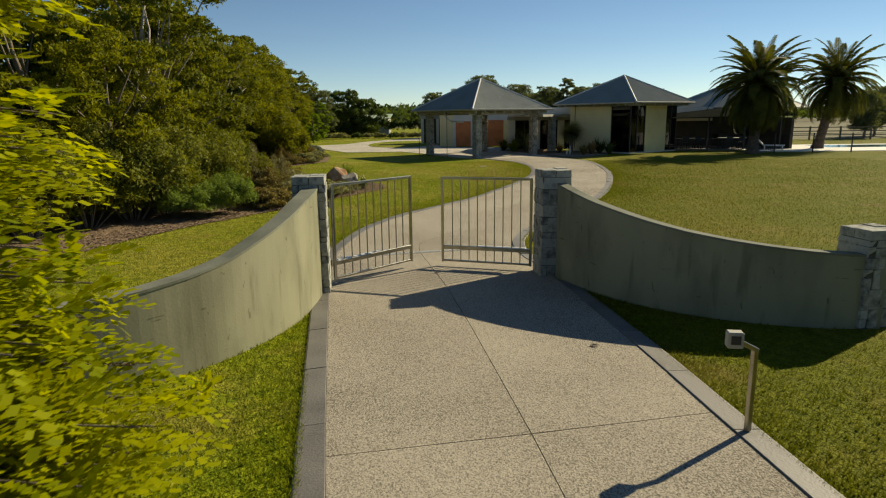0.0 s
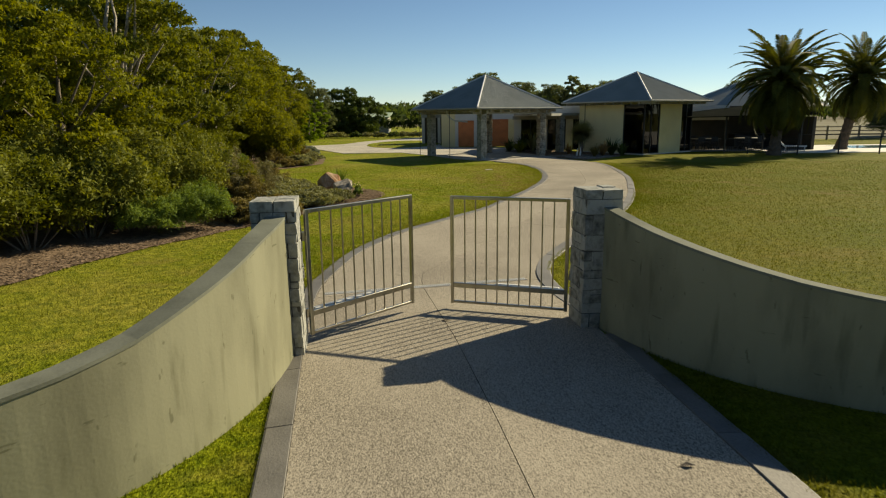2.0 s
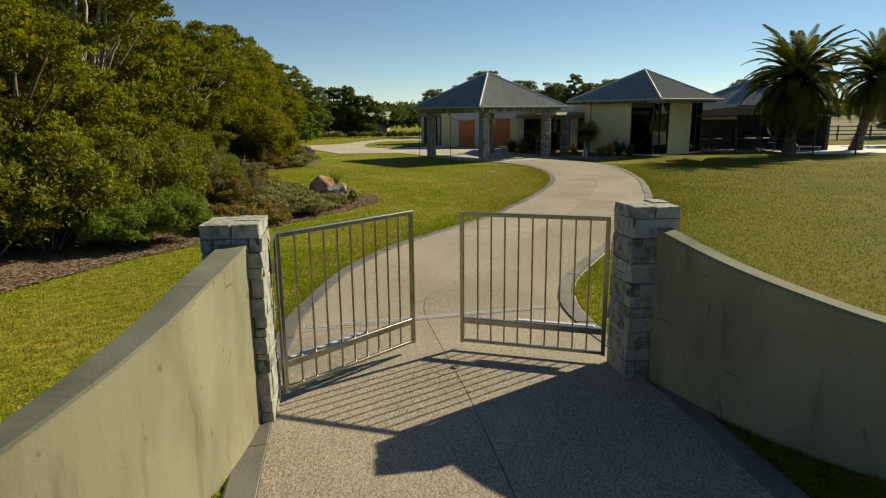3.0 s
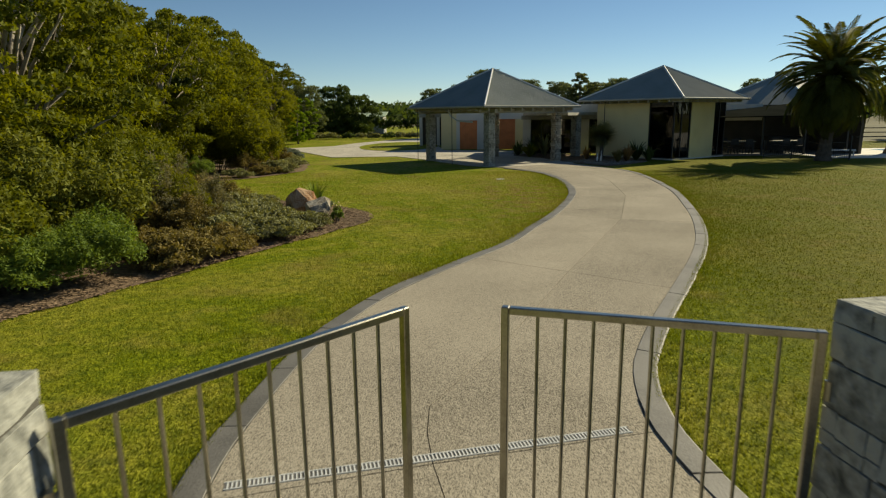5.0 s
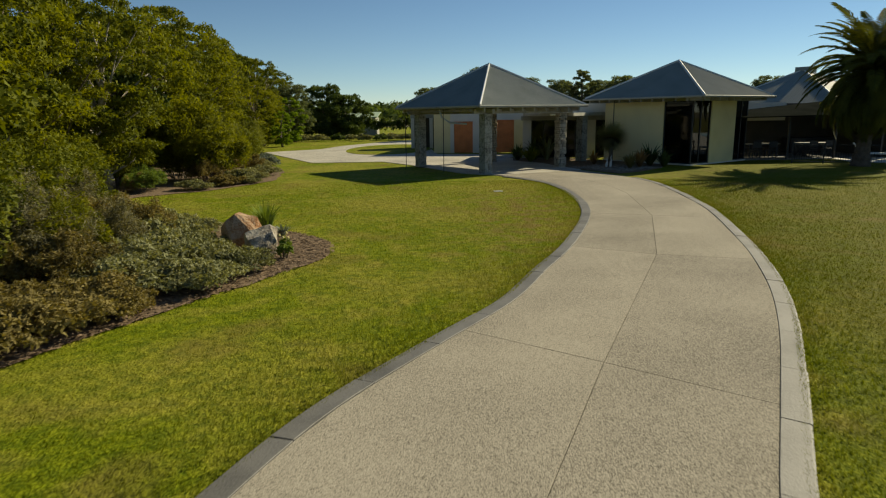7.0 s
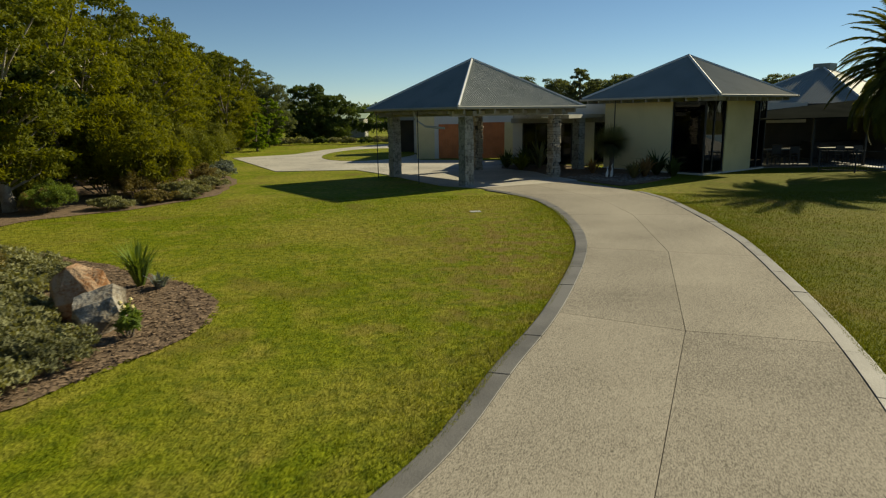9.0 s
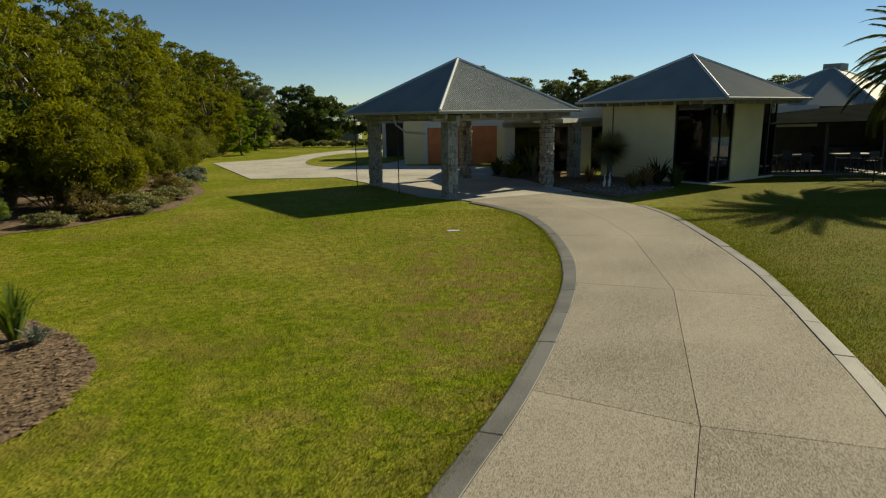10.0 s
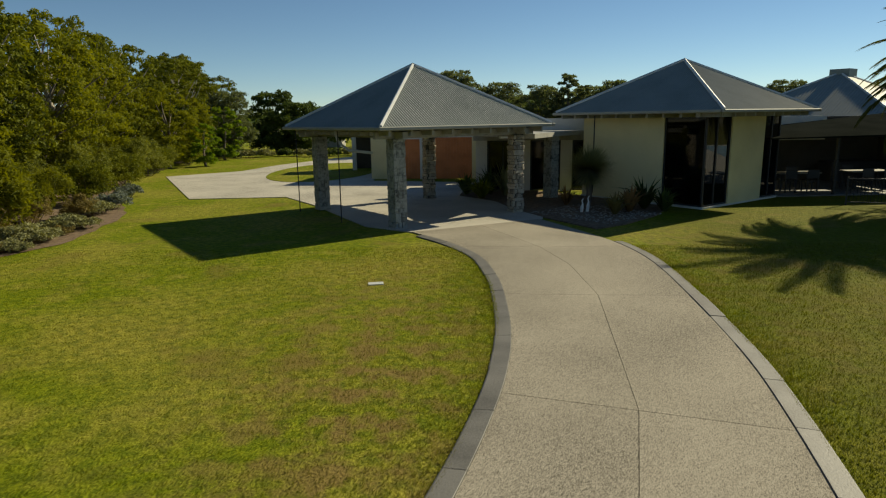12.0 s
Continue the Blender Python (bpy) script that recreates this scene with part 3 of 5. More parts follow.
# channel drain across the drive
drain = thing("channel_drain", pose(-0.49, 11.36, 0.0195, 0, 0, 15.4), "narrow slotted steel channel drain across the driveway", "drain")
part("drain_bed", box(-1.6, 1.6, -0.045, 0.045, -0.01, 0.0), M_KERB, drain)
for s in (-1, 1):
    part("edge_rail", box(-1.6, 1.6, s * 0.044 - 0.005, s * 0.044 + 0.005, -0.01, 0.006), M_CAP, drain)
bm = bmesh.new()
for i in range(106):
    x = -1.575 + i * 0.03
    add_box(bm, x - 0.006, x + 0.006, -0.038, 0.038, 0.0, 0.005)
part("grate", bm, M_CAP, drain)

# intercom on its post
post = thing("intercom_post", pose(2.57, 4.36, 0.03, 0, 0, 12), "slim steel post carrying a small pale intercom box", "intercom")
part("pole", box(-0.022, 0.022, -0.022, 0.022, 0, 0.70, bevel=0.005), M_STEEL, post)
arm = part("arm", box(-0.19, 0.0, -0.02, 0.02, -0.02, 0.02, bevel=0.005), M_STEEL, post)
arm.matrix_basis = pose(0.02, 0, 0.69, 0, 28, 0)
ibox = part("intercom_box", box(-0.06, 0.06, -0.045, 0.045, -0.065, 0.065, bevel=0.008), M_FASCIA, post, "pale cream intercom housing")
ibox.matrix_basis = pose(-0.19, 0, 0.80, 0, 0, -20)
face = part("speaker_panel", box(-0.036, 0.036, -0.052, -0.046, -0.03, 0.04), M_DARK, ibox)

# ---- carport ----
def hip_roof(parent, hu, hv, z0, z1, waves=0.09, sheet_label=""):
    """Four corrugated sheets that meet at the top, with pale hip caps and a gutter."""
    amp = 0.011
    for face in range(4):
        along, out = (hu, hv) if face % 2 == 0 else (hv, hu)
        n = int(2 * along / waves) * 4
        vs = []
        for i, x in enumerate(np.linspace(-along, along, n + 1)):
            run = 1 - abs(x) / along
            wob = amp * math.sin(i * math.pi / 2)
            vs += [(x, -out, z0 + wob), (x, -out + out * run * 0.998, z0 + (z1 - z0) * run + wob)]
        fs = [(2 * i, 2 * i + 2, 2 * i + 3, 2 * i + 1) for i in range(n)]
        ob = part("roof_sheet", raw("roof_sheet", vs, fs), M_ROOF, parent, sheet_label)
        ob.matrix_basis = pose(0, 0, 0, 0, 0, 90 * face)
    ru, rv = 0.0, 0.0
    for a, b in ((-1, -1), (1, -1), (1, 1), (-1, 1)):
        part("hip_cap", tube(bmesh.new(), [(a * hu, b * hv, z0 + 0.02), (a * ru, b * rv, z1 + 0.02)], [0.055, 0.055], 6), M_CAP, parent, "pale metal hip capping")
    part("ridge_cap", tube(bmesh.new(), [(-ru - 0.03, -rv - 0.03, z1 + 0.02), (ru + 0.03, rv + 0.03, z1 + 0.02)], [0.06, 0.06], 6), M_CAP, parent)
    for face in range(4):
        along, out = (hu, hv) if face % 2 == 0 else (hv, hu)
        g = part("gutter", box(-along - 0.1, along + 0.1 - 0.145, -out - 0.1, -out + 0.02, z0 - 0.10, z0 + 0.005, bevel=0.02), M_FASCIA, parent)
        g.matrix_basis = pose(0, 0, 0, 0, 0, 90 * face)
    part("soffit", box(-hu + 0.05, hu - 0.05, -hv + 0.05, hv - 0.05, z0 - 0.06, z0 - 0.03), M_BEAM, parent)


carport = thing("carport", pose(CAR[0], CAR[1], 0, 0, 0, 37.5), "open carport with hipped grey metal roof on stone posts", "carport")
hip_roof(carport, 3.3, 3.3, 2.98, 4.97)
PU, PV = 2.38, 2.57
for i, (a, b) in enumerate(((-1, -1), (1, -1), (1, 1), (-1, 1))):
    pst = part("post", box(-0.175, 0.175, -0.175, 0.175, 0.0, 2.62), M_MORTAR, carport)
    pst.matrix_basis = pose(a * PU, b * PV, 0, 0, 0, -9 if i in (1, 2) else 0)
    stones_round(pst, 0.205, 2.62, RUBBLES if i in (1, 2) else STONES, 0.10 if i in (1, 2) else 0.13, 0.2 if i in (1, 2) else 0.3)
for s in (-1, 1):
    part("beam", box(-3.1, 3.1, s * PV - 0.09, s * PV + 0.09, 2.63, 2.83, bevel=0.01), M_BEAM, carport)
    part("beam", box(s * PU - 0.085, s * PU + 0.085, -3.1, -PV - 0.1, 2.64, 2.82), M_BEAM, carport)
    part("beam", box(s * PU - 0.085, s * PU + 0.085, -PV + 0.1, PV - 0.1, 2.64, 2.82), M_BEAM, carport)
for i in range(9):
    x = -2.95 + i * 0.7375
    part("rafter", box(x - 0.035, x + 0.035, -3.2, 3.2, 2.835, 2.918), M_BEAM, carport)
    for e in (-1, 1):
        part("rafter_tail", box(x - 0.045, x + 0.045, min(e * 2.68, e * 3.2), max(e * 2.68, e * 3.2), 2.72, 2.834), M_BEAM, carport)
        part("rafter_tail", box(min(e * 2.5, e * 3.2), max(e * 2.5, e * 3.2), x * 0.85 - 0.045, x * 0.85 + 0.045, 2.725, 2.83), M_BEAM, carport)
part("flood_light", box(2.0, 2.17, 2.2, 2.32, 2.36, 2.55, bevel=0.02), M_WHITE, carport, "small white lamp box")
part("batten_light", box(1.75, 2.1, -2.5, -2.4, 2.5, 2.58, bevel=0.02), M_WHITE, carport, "short white lamp batten")
for x, y in ((-3.25, 2.6), (-3.25, -0.6)):
    part("rain_chain", tube(bmesh.new(), [(x, y, 0.0), (x, y, 2.85)], [0.018, 0.018], 6), M_DARK, carport)

part("downpipe", tube(bmesh.new(), [(-3.05, 0.0, 2.84), (-3.0, -0.15, 2.5), (-2.85, -0.55, 2.25), (-2.45, -1.3, 2.18)], [0.045] * 4, 8), M_CAP, carport, "pale curved rainwater pipe")

# ---- glazed pavilion ----
NEAR = np.array([11.2, 40.5])
PC = NEAR + 3.15 * U + 3.55 * V
pav = thing("house_pavilion", pose(PC[0], PC[1], 0, 0, 0, 37.5), "cream rendered house pavilion with hipped grey metal roof", "house")
hip_roof(pav, 3.15, 3.55, 3.33, 5.2)
wu, wv, top = -3.15 + 0.95, -3.55 + 1.1, 3.2
gl, gr = -3.55 + 2.75, -3.15 + 2.55


def wall(parent, x0, x1, y0, y1, z0, z1, mat, name="wall"):
    return part(name, box(x0, x1, y0, y1, z0, z1), mat, parent)


wall(pav, wu, wu + 0.2, gl, 2.9, 0, top, M_CREAM)
wall(pav, gr, 1.64, wv, wv + 0.2, 0, top, M_CREAM)
wall(pav, wu + 0.201, 2.9, 2.7, 2.9, 0, top, M_CREAM)
wall(pav, 2.7, 2.9, wv + 1.5, 2.699, 0, top, M_CREAM)
part("plinth", box(wu - 0.03, 2.95, wv - 0.03, 2.95, -0.02, 0.05), M_PALE, pav)
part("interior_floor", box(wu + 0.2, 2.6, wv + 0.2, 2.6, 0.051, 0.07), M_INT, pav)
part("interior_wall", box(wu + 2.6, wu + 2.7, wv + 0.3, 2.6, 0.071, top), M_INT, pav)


def glazing(parent, x0, x1, y0, y1, z0, z1, posts):
    """A pane with dark frame pieces; runs along x or along y."""
    lx = x1 - x0 > y1 - y0
    w = part("window", box(x0, x1, y0, y1, z0, z0 + 0.05), M_DARK, parent, "dark tinted full-height window")
    part("head", box(x0, x1, y0, y1, z1 - 0.06, z1), M_DARK, w)
    for f in posts:
        if lx:
            x = x0 + 0.03 + (x1 - x0 - 0.06) * f
            part("mullion", box(x - 0.03, x + 0.03, y0, y1, z0 + 0.051, z1 - 0.061), M_DARK, w)
        else:
            y = y0 + 0.03 + (y1 - y0 - 0.06) * f
            part("mullion", box(x0, x1, y - 0.03, y + 0.03, z0 + 0.051, z1 - 0.061), M_DARK, w)
    m = (x0 + x1) / 2, (y0 + y1) / 2
    pane = part("pane", box(x0 + 0.01, x1 - 0.01, m[1] - 0.004, m[1] + 0.004, z0 + 0.05, z1 - 0.05) if lx else box(m[0] - 0.004, m[0] + 0.004, y0 + 0.01, y1 - 0.01, z0 + 0.05, z1 - 0.05), M_GLASS, w)
    pane.visible_shadow = False
    return w


glazing(pav, wu + 0.05, wu + 0.13, wv + 0.05, gl, 0.06, top, (0, 1))
glazing(pav, wu + 0.135, gr, wv + 0.05, wv + 0.13, 0.06, top, (0.42, 1))
glazing(pav, 1.641, 2.9, wv + 0.05, wv + 0.13, 0.06, top, (0, 0.5, 1))
for i in range(11):
    y = -3.3 + i * 0.66
    part("rafter", box(-3.05, wu - 0.01, y - 0.04, y + 0.04, 3.1, 3.265), M_BEAM, pav)
    if i < 10:
        x = -2.9 + i * 0.62
        part("rafter", box(x - 0.04, x + 0.04, -3.45, wv - 0.01, 3.1, 3.265), M_BEAM, pav)
part("rain_chain", tube(bmesh.new(), [(-3.1, 1.6, 0.3), (-3.1, 1.6, 3.2)], [0.025, 0.025], 6), M_DARK, pav)

# ---- link between carport and pavilion ----
link = thing("house_link", pose(7.2, 48.0, 0, 0, 0, -10), "flat-roofed glazed entrance link with pale parapet", "house")
part("parapet", box(-3.6, 2.2, -0.1, 0.15, 2.45, 3.12), M_WHITE, link)
part("lintel", box(-3.6, 2.2, -0.14, 0.2, 2.2, 2.449), M_BEAM, link)
part("flat_roof", box(-3.6, 2.2, 0.151, 4.0, 2.6, 2.8), M_DARK, link)
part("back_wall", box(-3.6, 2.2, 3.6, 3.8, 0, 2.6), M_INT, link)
for x in (-3.5, -1.6, 0.2):
    part("pier", box(x, x + 0.5, -0.02, 0.13, 0, 2.199), M_WHITE, link)
for x0, x1 in ((-3.0, -1.6), (-1.1, 0.2), (0.7, 2.1)):
    glazing(link, x0, x1, 0.02, 0.1, 0.03, 2.199, (0, 0.5, 1))
# only the front beam is known; the solid slab is added to block sun
canopy = part("walkway_canopy", prism([(3.6, 47.0), (5.0, 42.6), (5.6, 42.4), (6.9, 45.0), (8.1, 46.6), (7.4, 49.0), (4.0, 49.0)], 2.46, 2.62), M_BEAM)
tagged(canopy, "flat grey timber canopy between carport and link", "canopy")
lp = thing("stone_pier", pose(6.65, 45.6, 0, 0, 0, 37.5), "grey stone pier in front of the glazed link", "pillar")
part("core", box(-0.18, 0.18, -0.18, 0.18, 0, 2.46), M_MORTAR, lp)
stones_round(lp, 0.21, 2.46, STONES)

# ---- garage wing behind the carport ----
wing = thing("garage_wing", pose(-1.75, 54.6, 0, 0, 0, -8), "cream rendered garage wing with cedar doors", "house")
wall(wing, 0, 1.15, 0, 0.25, 0, 2.95, M_CREAM)
wall(wing, 1.15, 1.4, -0.02, 0.25, 0, 2.95, M_WHITE, "door_jamb")
wall(wing, 2.7, 3.2, -0.02, 0.25, 0, 2.95, M_WHITE, "door_jamb")
wall(wing, 1.401, 2.699, -0.02, 0.25, 2.12, 2.95, M_WHITE, "lintel")
wall(wing, 3.201, 6.0, -0.02, 0.25, 2.2, 2.95, M_WHITE, "lintel")
wall(wing, 5.5, 8.0, 0, 0.25, 0, 2.199, M_CREAM)
wall(wing, 0, 0.25, 0.251, 8, 0, 2.95, M_CREAM)
part("flat_roof", box(-0.1, 8.0, 0.0, 8, 2.951, 3.05), M_ROOF, wing)


def plank_door(parent, x0, x1, y, z1, n):
    d = part("door", box(x0, x1, y + 0.02, y + 0.06, 0.02, z1), M_DOOR, parent, "orange cedar door")
    for i in range(n):
        a = x0 + (x1 - x0) * i / n
        part("plank", box(a + 0.006, a + (x1 - x0) / n - 0.006, y, y + 0.019, 0.03, z1 - 0.01), M_DOOR, d)
    return d


plank_door(wing, 1.4, 2.7, 0.08, 2.12, 8)
plank_door(wing, 3.2, 5.5, 0.08, 2.199, 14)

# far end of the house, seen past the carport
annex = thing("house_annex", pose(-3.8, 60.5, 0, 0, 0, 0), "shaded far wing with pale columns and dark opening", "house")
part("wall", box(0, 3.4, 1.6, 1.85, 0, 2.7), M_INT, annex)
part("beam", box(0, 3.4, -0.1, 0.2, 2.35, 2.7), M_FASCIA, annex)
part("roof", box(-0.2, 3.6, -0.2, 2.0, 2.701, 2.8), M_ROOF, annex)
for x in (0.05, 1.5, 2.9):
    part("column", box(x, x + 0.25, -0.05, 0.15, 0, 2.349), M_WHITE, annex)

# ---- right wing ----
far_pav = thing("far_pavilion", pose(24, 56.5, 0, 0, 0, 37.5), "grey hipped roof pavilion with a chimney box", "house")
hip_roof(far_pav, 4.3, 4.3, 3.0, 5.3, 0.16)
part("chimney", box(-0.2, 0.8, -0.5, 0.5, 4.6, 5.5), M_ROOF, far_pav)
part("wall", box(-3.4, 3.4, -3.4, 3.4, 0, 2.9), M_RENDER, far_pav)
verandah = thing("verandah", pose(15.2, 47.2, 0, 0, 0, 4), "shaded dining verandah under a dark awning roof", "verandah")
part("parapet", box(0.3, 4.4, 1.9, 2.15, 2.0, 3.05), M_WHITE, verandah)
awn = bmesh.new()
aw = [awn.verts.new(p) for p in ((-0.6, -2.6, 2.22), (8.4, -2.6, 2.32), (8.4, 1.85, 3.2), (-0.6, 1.85, 2.35), (-0.6, -2.6, 2.27), (8.4, -2.6, 2.4), (8.4, 1.85, 3.26), (-0.6, 1.85, 2.41))]
for f in ((0, 3, 2, 1), (4, 5, 6, 7), (0, 1, 5, 4), (1, 2, 6, 5), (2, 3, 7, 6), (3, 0, 4, 7)):
    awn.faces.new([aw[i] for i in f])
part("awning", awn, M_CLOTH, verandah)
part("ceiling", box(-0.5, 8.3, 1.86, 3.59, 2.4, 2.5), M_DARK, verandah)
# end and rear walls added to keep sun out, so the verandah stays dark
part("added_end_wall", box(8.2, 8.4, -2.2, 3.59, 0, 2.2), M_INT, verandah)
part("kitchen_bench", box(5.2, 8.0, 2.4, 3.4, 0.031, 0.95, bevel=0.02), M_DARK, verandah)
part("added_rear_wall", box(-0.5, 8.4, 3.6, 3.8, 0, 3.0), M_INT, verandah)
# dark stone chosen for the floor to stand in for shade
part("floor", box(-0.4, 8.19, -2.2, 3.59, -0.02, 0.03), M_KERB, verandah)
for x in (-0.3, 2.3, 4.9, 7.5):
    part("post", box(x - 0.05, x + 0.05, -2.15, -2.05, 0.031, 2.28), M_DARK, verandah)

# ---- plants ----
def leaf_cloud(name, mat, blobs, count, size, seed, droop=0.0, flat=0.0, slim=0.45):
    """Leaves on and in a set of blobs (x, y, z, rx, ry, rz): one mesh of small pointed leaves."""
    r = np.random.default_rng(seed)
    B = np.array(blobs, float)
    # every blob is broken into smaller tufts that stand out of it, with dark gaps between
    per = 11
    e = r.normal(0, 1, (len(B), per, 3))
    e /= np.linalg.norm(e, axis=2)[:, :, None]
    e[:, :, 2] = np.where(e[:, :, 2] < -0.3, -e[:, :, 2] * 0.6, e[:, :, 2])
    grow = r.uniform(0.22, 0.44, (len(B), per, 1))
    C = np.concatenate([(B[:, None, :3] + e * B[:, None, 3:] * 0.74).reshape(-1, 3), B[:, :3]])
    R = np.concatenate([(B[:, None, 3:] * grow).reshape(-1, 3), B[:, 3:] * 0.75])
    wgt = R[:, 0] * R[:, 1] + R[:, 0] * R[:, 2] + R[:, 1] * R[:, 2]
    wgt[-len(B):] *= 0.32
    k = r.choice(len(C), count, p=wgt / wgt.sum())
    d = r.normal(0, 1, (count, 3))
    d /= np.linalg.norm(d, axis=1)[:, None]
    d[:, 2] = np.where(d[:, 2] < -0.45, -d[:, 2] * 0.5, d[:, 2])
    rad = 1 - np.abs(r.normal(0, 0.25, count)) + np.where(r.uniform(0, 1, count) < 0.12, r.uniform(0, 0.4, count), 0)
    c = C[k] + d * R[k] * rad[:, None]
    n = d * 0.6 + r.normal(0, 0.7, (count, 3)) + np.array([0, 0, flat])
    n /= np.linalg.norm(n, axis=1)[:, None]
    a = np.cross(n, r.normal(0, 1, (count, 3)))
    a[:, 2] -= droop
    a /= np.linalg.norm(a, axis=1)[:, None]
    b = np.cross(n, a)
    s = (size * r.uniform(0.6, 1.4, count))[:, None]
    v = np.stack([c - a * s + b * s * slim, c + a * s, c - a * s * 0.6 - b * s * slim], 1).reshape(-1, 3)
    me = bpy.data.meshes.new(name)
    me.vertices.add(len(v))
    me.vertices.foreach_set("co", v.ravel())
    me.loops.add(3 * count)
    me.loops.foreach_set("vertex_index", np.arange(3 * count))
    me.polygons.add(count)
    me.polygons.foreach_set("loop_start", np.arange(0, 3 * count, 3))
    me.update(calc_edges=True)
    me.validate()
    me.materials.append(mat)
    return me


def crown_blobs(seed, n, spread, z0, z1, r0, r1, peak=0.55):
    """Clumps spread through a tree's crown, fewer and smaller to the top."""
    r = np.random.default_rng(seed)
    out = []
    for i in range(n):
        f = (i + 0.5) / n
        z = z0 + (z1 - z0) * f
        w = spread * (1 - abs(f - peak) ** 1.6 * 1.5)
        if f > peak:
            w = spread * math.sqrt(max(0.04, 1 - ((f - peak) / (1.03 - peak)) ** 2))
        a = i * 2.4 + r.uniform(-0.5, 0.5)
        q = w * math.sqrt(r.uniform(0.3, 1))
        s = r.uniform(r0, r1) * (1.1 - 0.4 * f)
        out.append((q * math.cos(a), q * math.sin(a), z, s, s * r.uniform(0.8, 1.2), s * r.uniform(0.55, 0.85)))
    return out


def tree(name, label, mat, seed, height, spread, leaves, size, clumps=26, low=0.25, droop=0.3, category="tree", group="", fat=1.0, bark=M_BARK, limbs=4):
    """A tapered trunk with limbs that reach into the clumps of the crown."""
    t = thing(name, pose(0, 0, 0), label, category, group)
    blobs = crown_blobs(seed, clumps, spread, height * low, height * 0.93, spread * 0.24 * fat, spread * 0.42 * fat)
    r = np.random.default_rng(seed + 1)
    bm = bmesh.new()
    tr = height * 0.022 + 0.03
    pts = [(0, 0, -0.1)] + [(0.15 * math.sin(z * 1.3 + seed), 0.15 * math.cos(z + seed), z) for z in np.linspace(0.4, height * 0.8, 7)]
    tube(bm, pts, list(np.linspace(tr * 1.15, tr * 0.16, 8)), 8)
    for b in blobs[::limbs]:
        z = max(0.3, b[2] * 0.55)
        s = (0.15 * math.sin(z * 1.3 + seed), 0.15 * math.cos(z + seed), z)
        mid = (b[0] * 0.5 + r.uniform(-0.2, 0.2), b[1] * 0.5 + r.uniform(-0.2, 0.2), (z + b[2]) / 2 + 0.1)
        tip = (b[0] * 1.12, b[1] * 1.12, b[2] + 0.5 * b[5])
        tube(bm, [s, mid, b[:3], tip], [tr * 0.28, tr * 0.2, tr * 0.12, tr * 0.04], 5)
    part("trunk", bm, bark, t, smooth=True)
    part("crown", leaf_cloud("crown", mat, blobs, leaves, size, seed + 2, droop), mat, t)
    return t


def place(ob, x, y, s=1.0, turn=0.0, z=-0.02):
    c = copy_thing(ob, pose(x, y, z, 0, 0, turn))
    c.scale = (s, s, s * 1.0)
    return c


def scatter(proto, spots):
    """Moves the first to its place and copies it to the rest: (x, y, scale, turn)."""
    for x, y, s, a in spots[1:]:
        place(proto, x, y, s, a)
    x, y, s, a = spots[0]
    proto.matrix_basis = pose(x, y, -0.02, 0, 0, a) @ Matrix.Diagonal((s, s, s, 1))


gum = tree("gum_tree", "tall olive-green gum tree with drooping leaves", L_GUM, 11, 7.8, 2.5, 27000, 0.082, 58, 0.12, group="shelter belt", bark=M_PALEBARK, limbs=2)
wat = tree("wattle_tree", "bushy yellow-green wattle tree in the shelter belt", L_WATTLE, 23, 6.8, 2.4, 25500, 0.07, 60, 0.08, group="shelter belt")
drk = tree("dark_tree", "dense dark green tree", L_DARK, 31, 6.3, 2.6, 20000, 0.135, 44, 0.04, group="shelter belt", fat=1.25)
scatter(gum, [(-9.8, 20.2, 0.98, 0), (-12.4, 25.5, 1.05, 70), (-12.9, 33.5, 0.93, 140), (-15.4, 44.0, 1.1, 200), (-17.6, 52.5, 1.15, 20), (-19.8, 61.0, 1.13, 100), (-15.0, 16.0, 1.05, 40), (-16.5, 29.0, 1.15, 310), (-19.0, 39.0, 1.25, 250), (-22.5, 49.0, 1.25, 120), (-13.0, 10.0, 0.95, 180), (-17.0, 22.0, 1.12, 85), (-24.5, 58.0, 1.28, 15), (-21.0, 66.0, 1.16, 150), (-19.0, 71.0, 1.05, 33), (-21.6, 74.0, 1.15, 300), (-20.2, 82.0, 1.0, 60), (-24.2, 84.0, 1.2, 140), (-28.0, 91.0, 1.35, 220), (-32.5, 101.0, 1.55, 330)])
scatter(wat, [(-11.4, 16.4, 0.95, 0), (-11.2, 22.8, 1.0, 60), (-13.9, 29.0, 1.05, 130), (-13.8, 37.6, 1.1, 210), (-15.0, 41.0, 1.06, 30), (-15.8, 48.4, 1.2, 300), (-18.4, 57.0, 1.15, 75), (-9.4, 16.8, 0.75, 250), (-13.8, 13.0, 0.95, 10), (-20.6, 64.0, 1.0, 45), (-13.8, 32.0, 1.0, 77), (-17.6, 65.0, 0.85, 12), (-18.2, 69.5, 0.8, 99)])
# last five: unseen trees behind the camera, added to dim skylight on shaded faces
scatter(drk, [(-15.6, 85.0, 1.0, 0), (-20.5, 68.5, 1.0, 90), (-14.0, 20.5, 1.0, 30), (-15.0, 35.0, 1.0, 80), (-18.5, 47.0, 1.0, 170), (-12.8, 85.5, 0.82, 60), (-11.0, -11.0, 1.1, 20), (-4.5, -13.0, 1.2, 110), (1.5, -12.0, 1.1, 200), (7.5, -13.5, 1.2, 290), (14.0, -11.0, 1.1, 45)])
young = tree("young_tree", "bright green young tree at the end of the shelter belt", L_YOUNG, 61, 4.6, 1.5, 14000, 0.08, 30, 0.06, group="shelter belt")
scatter(young, [(-16.9, 74.0, 1.0, 0), (-15.6, 66.5, 0.7, 80)])
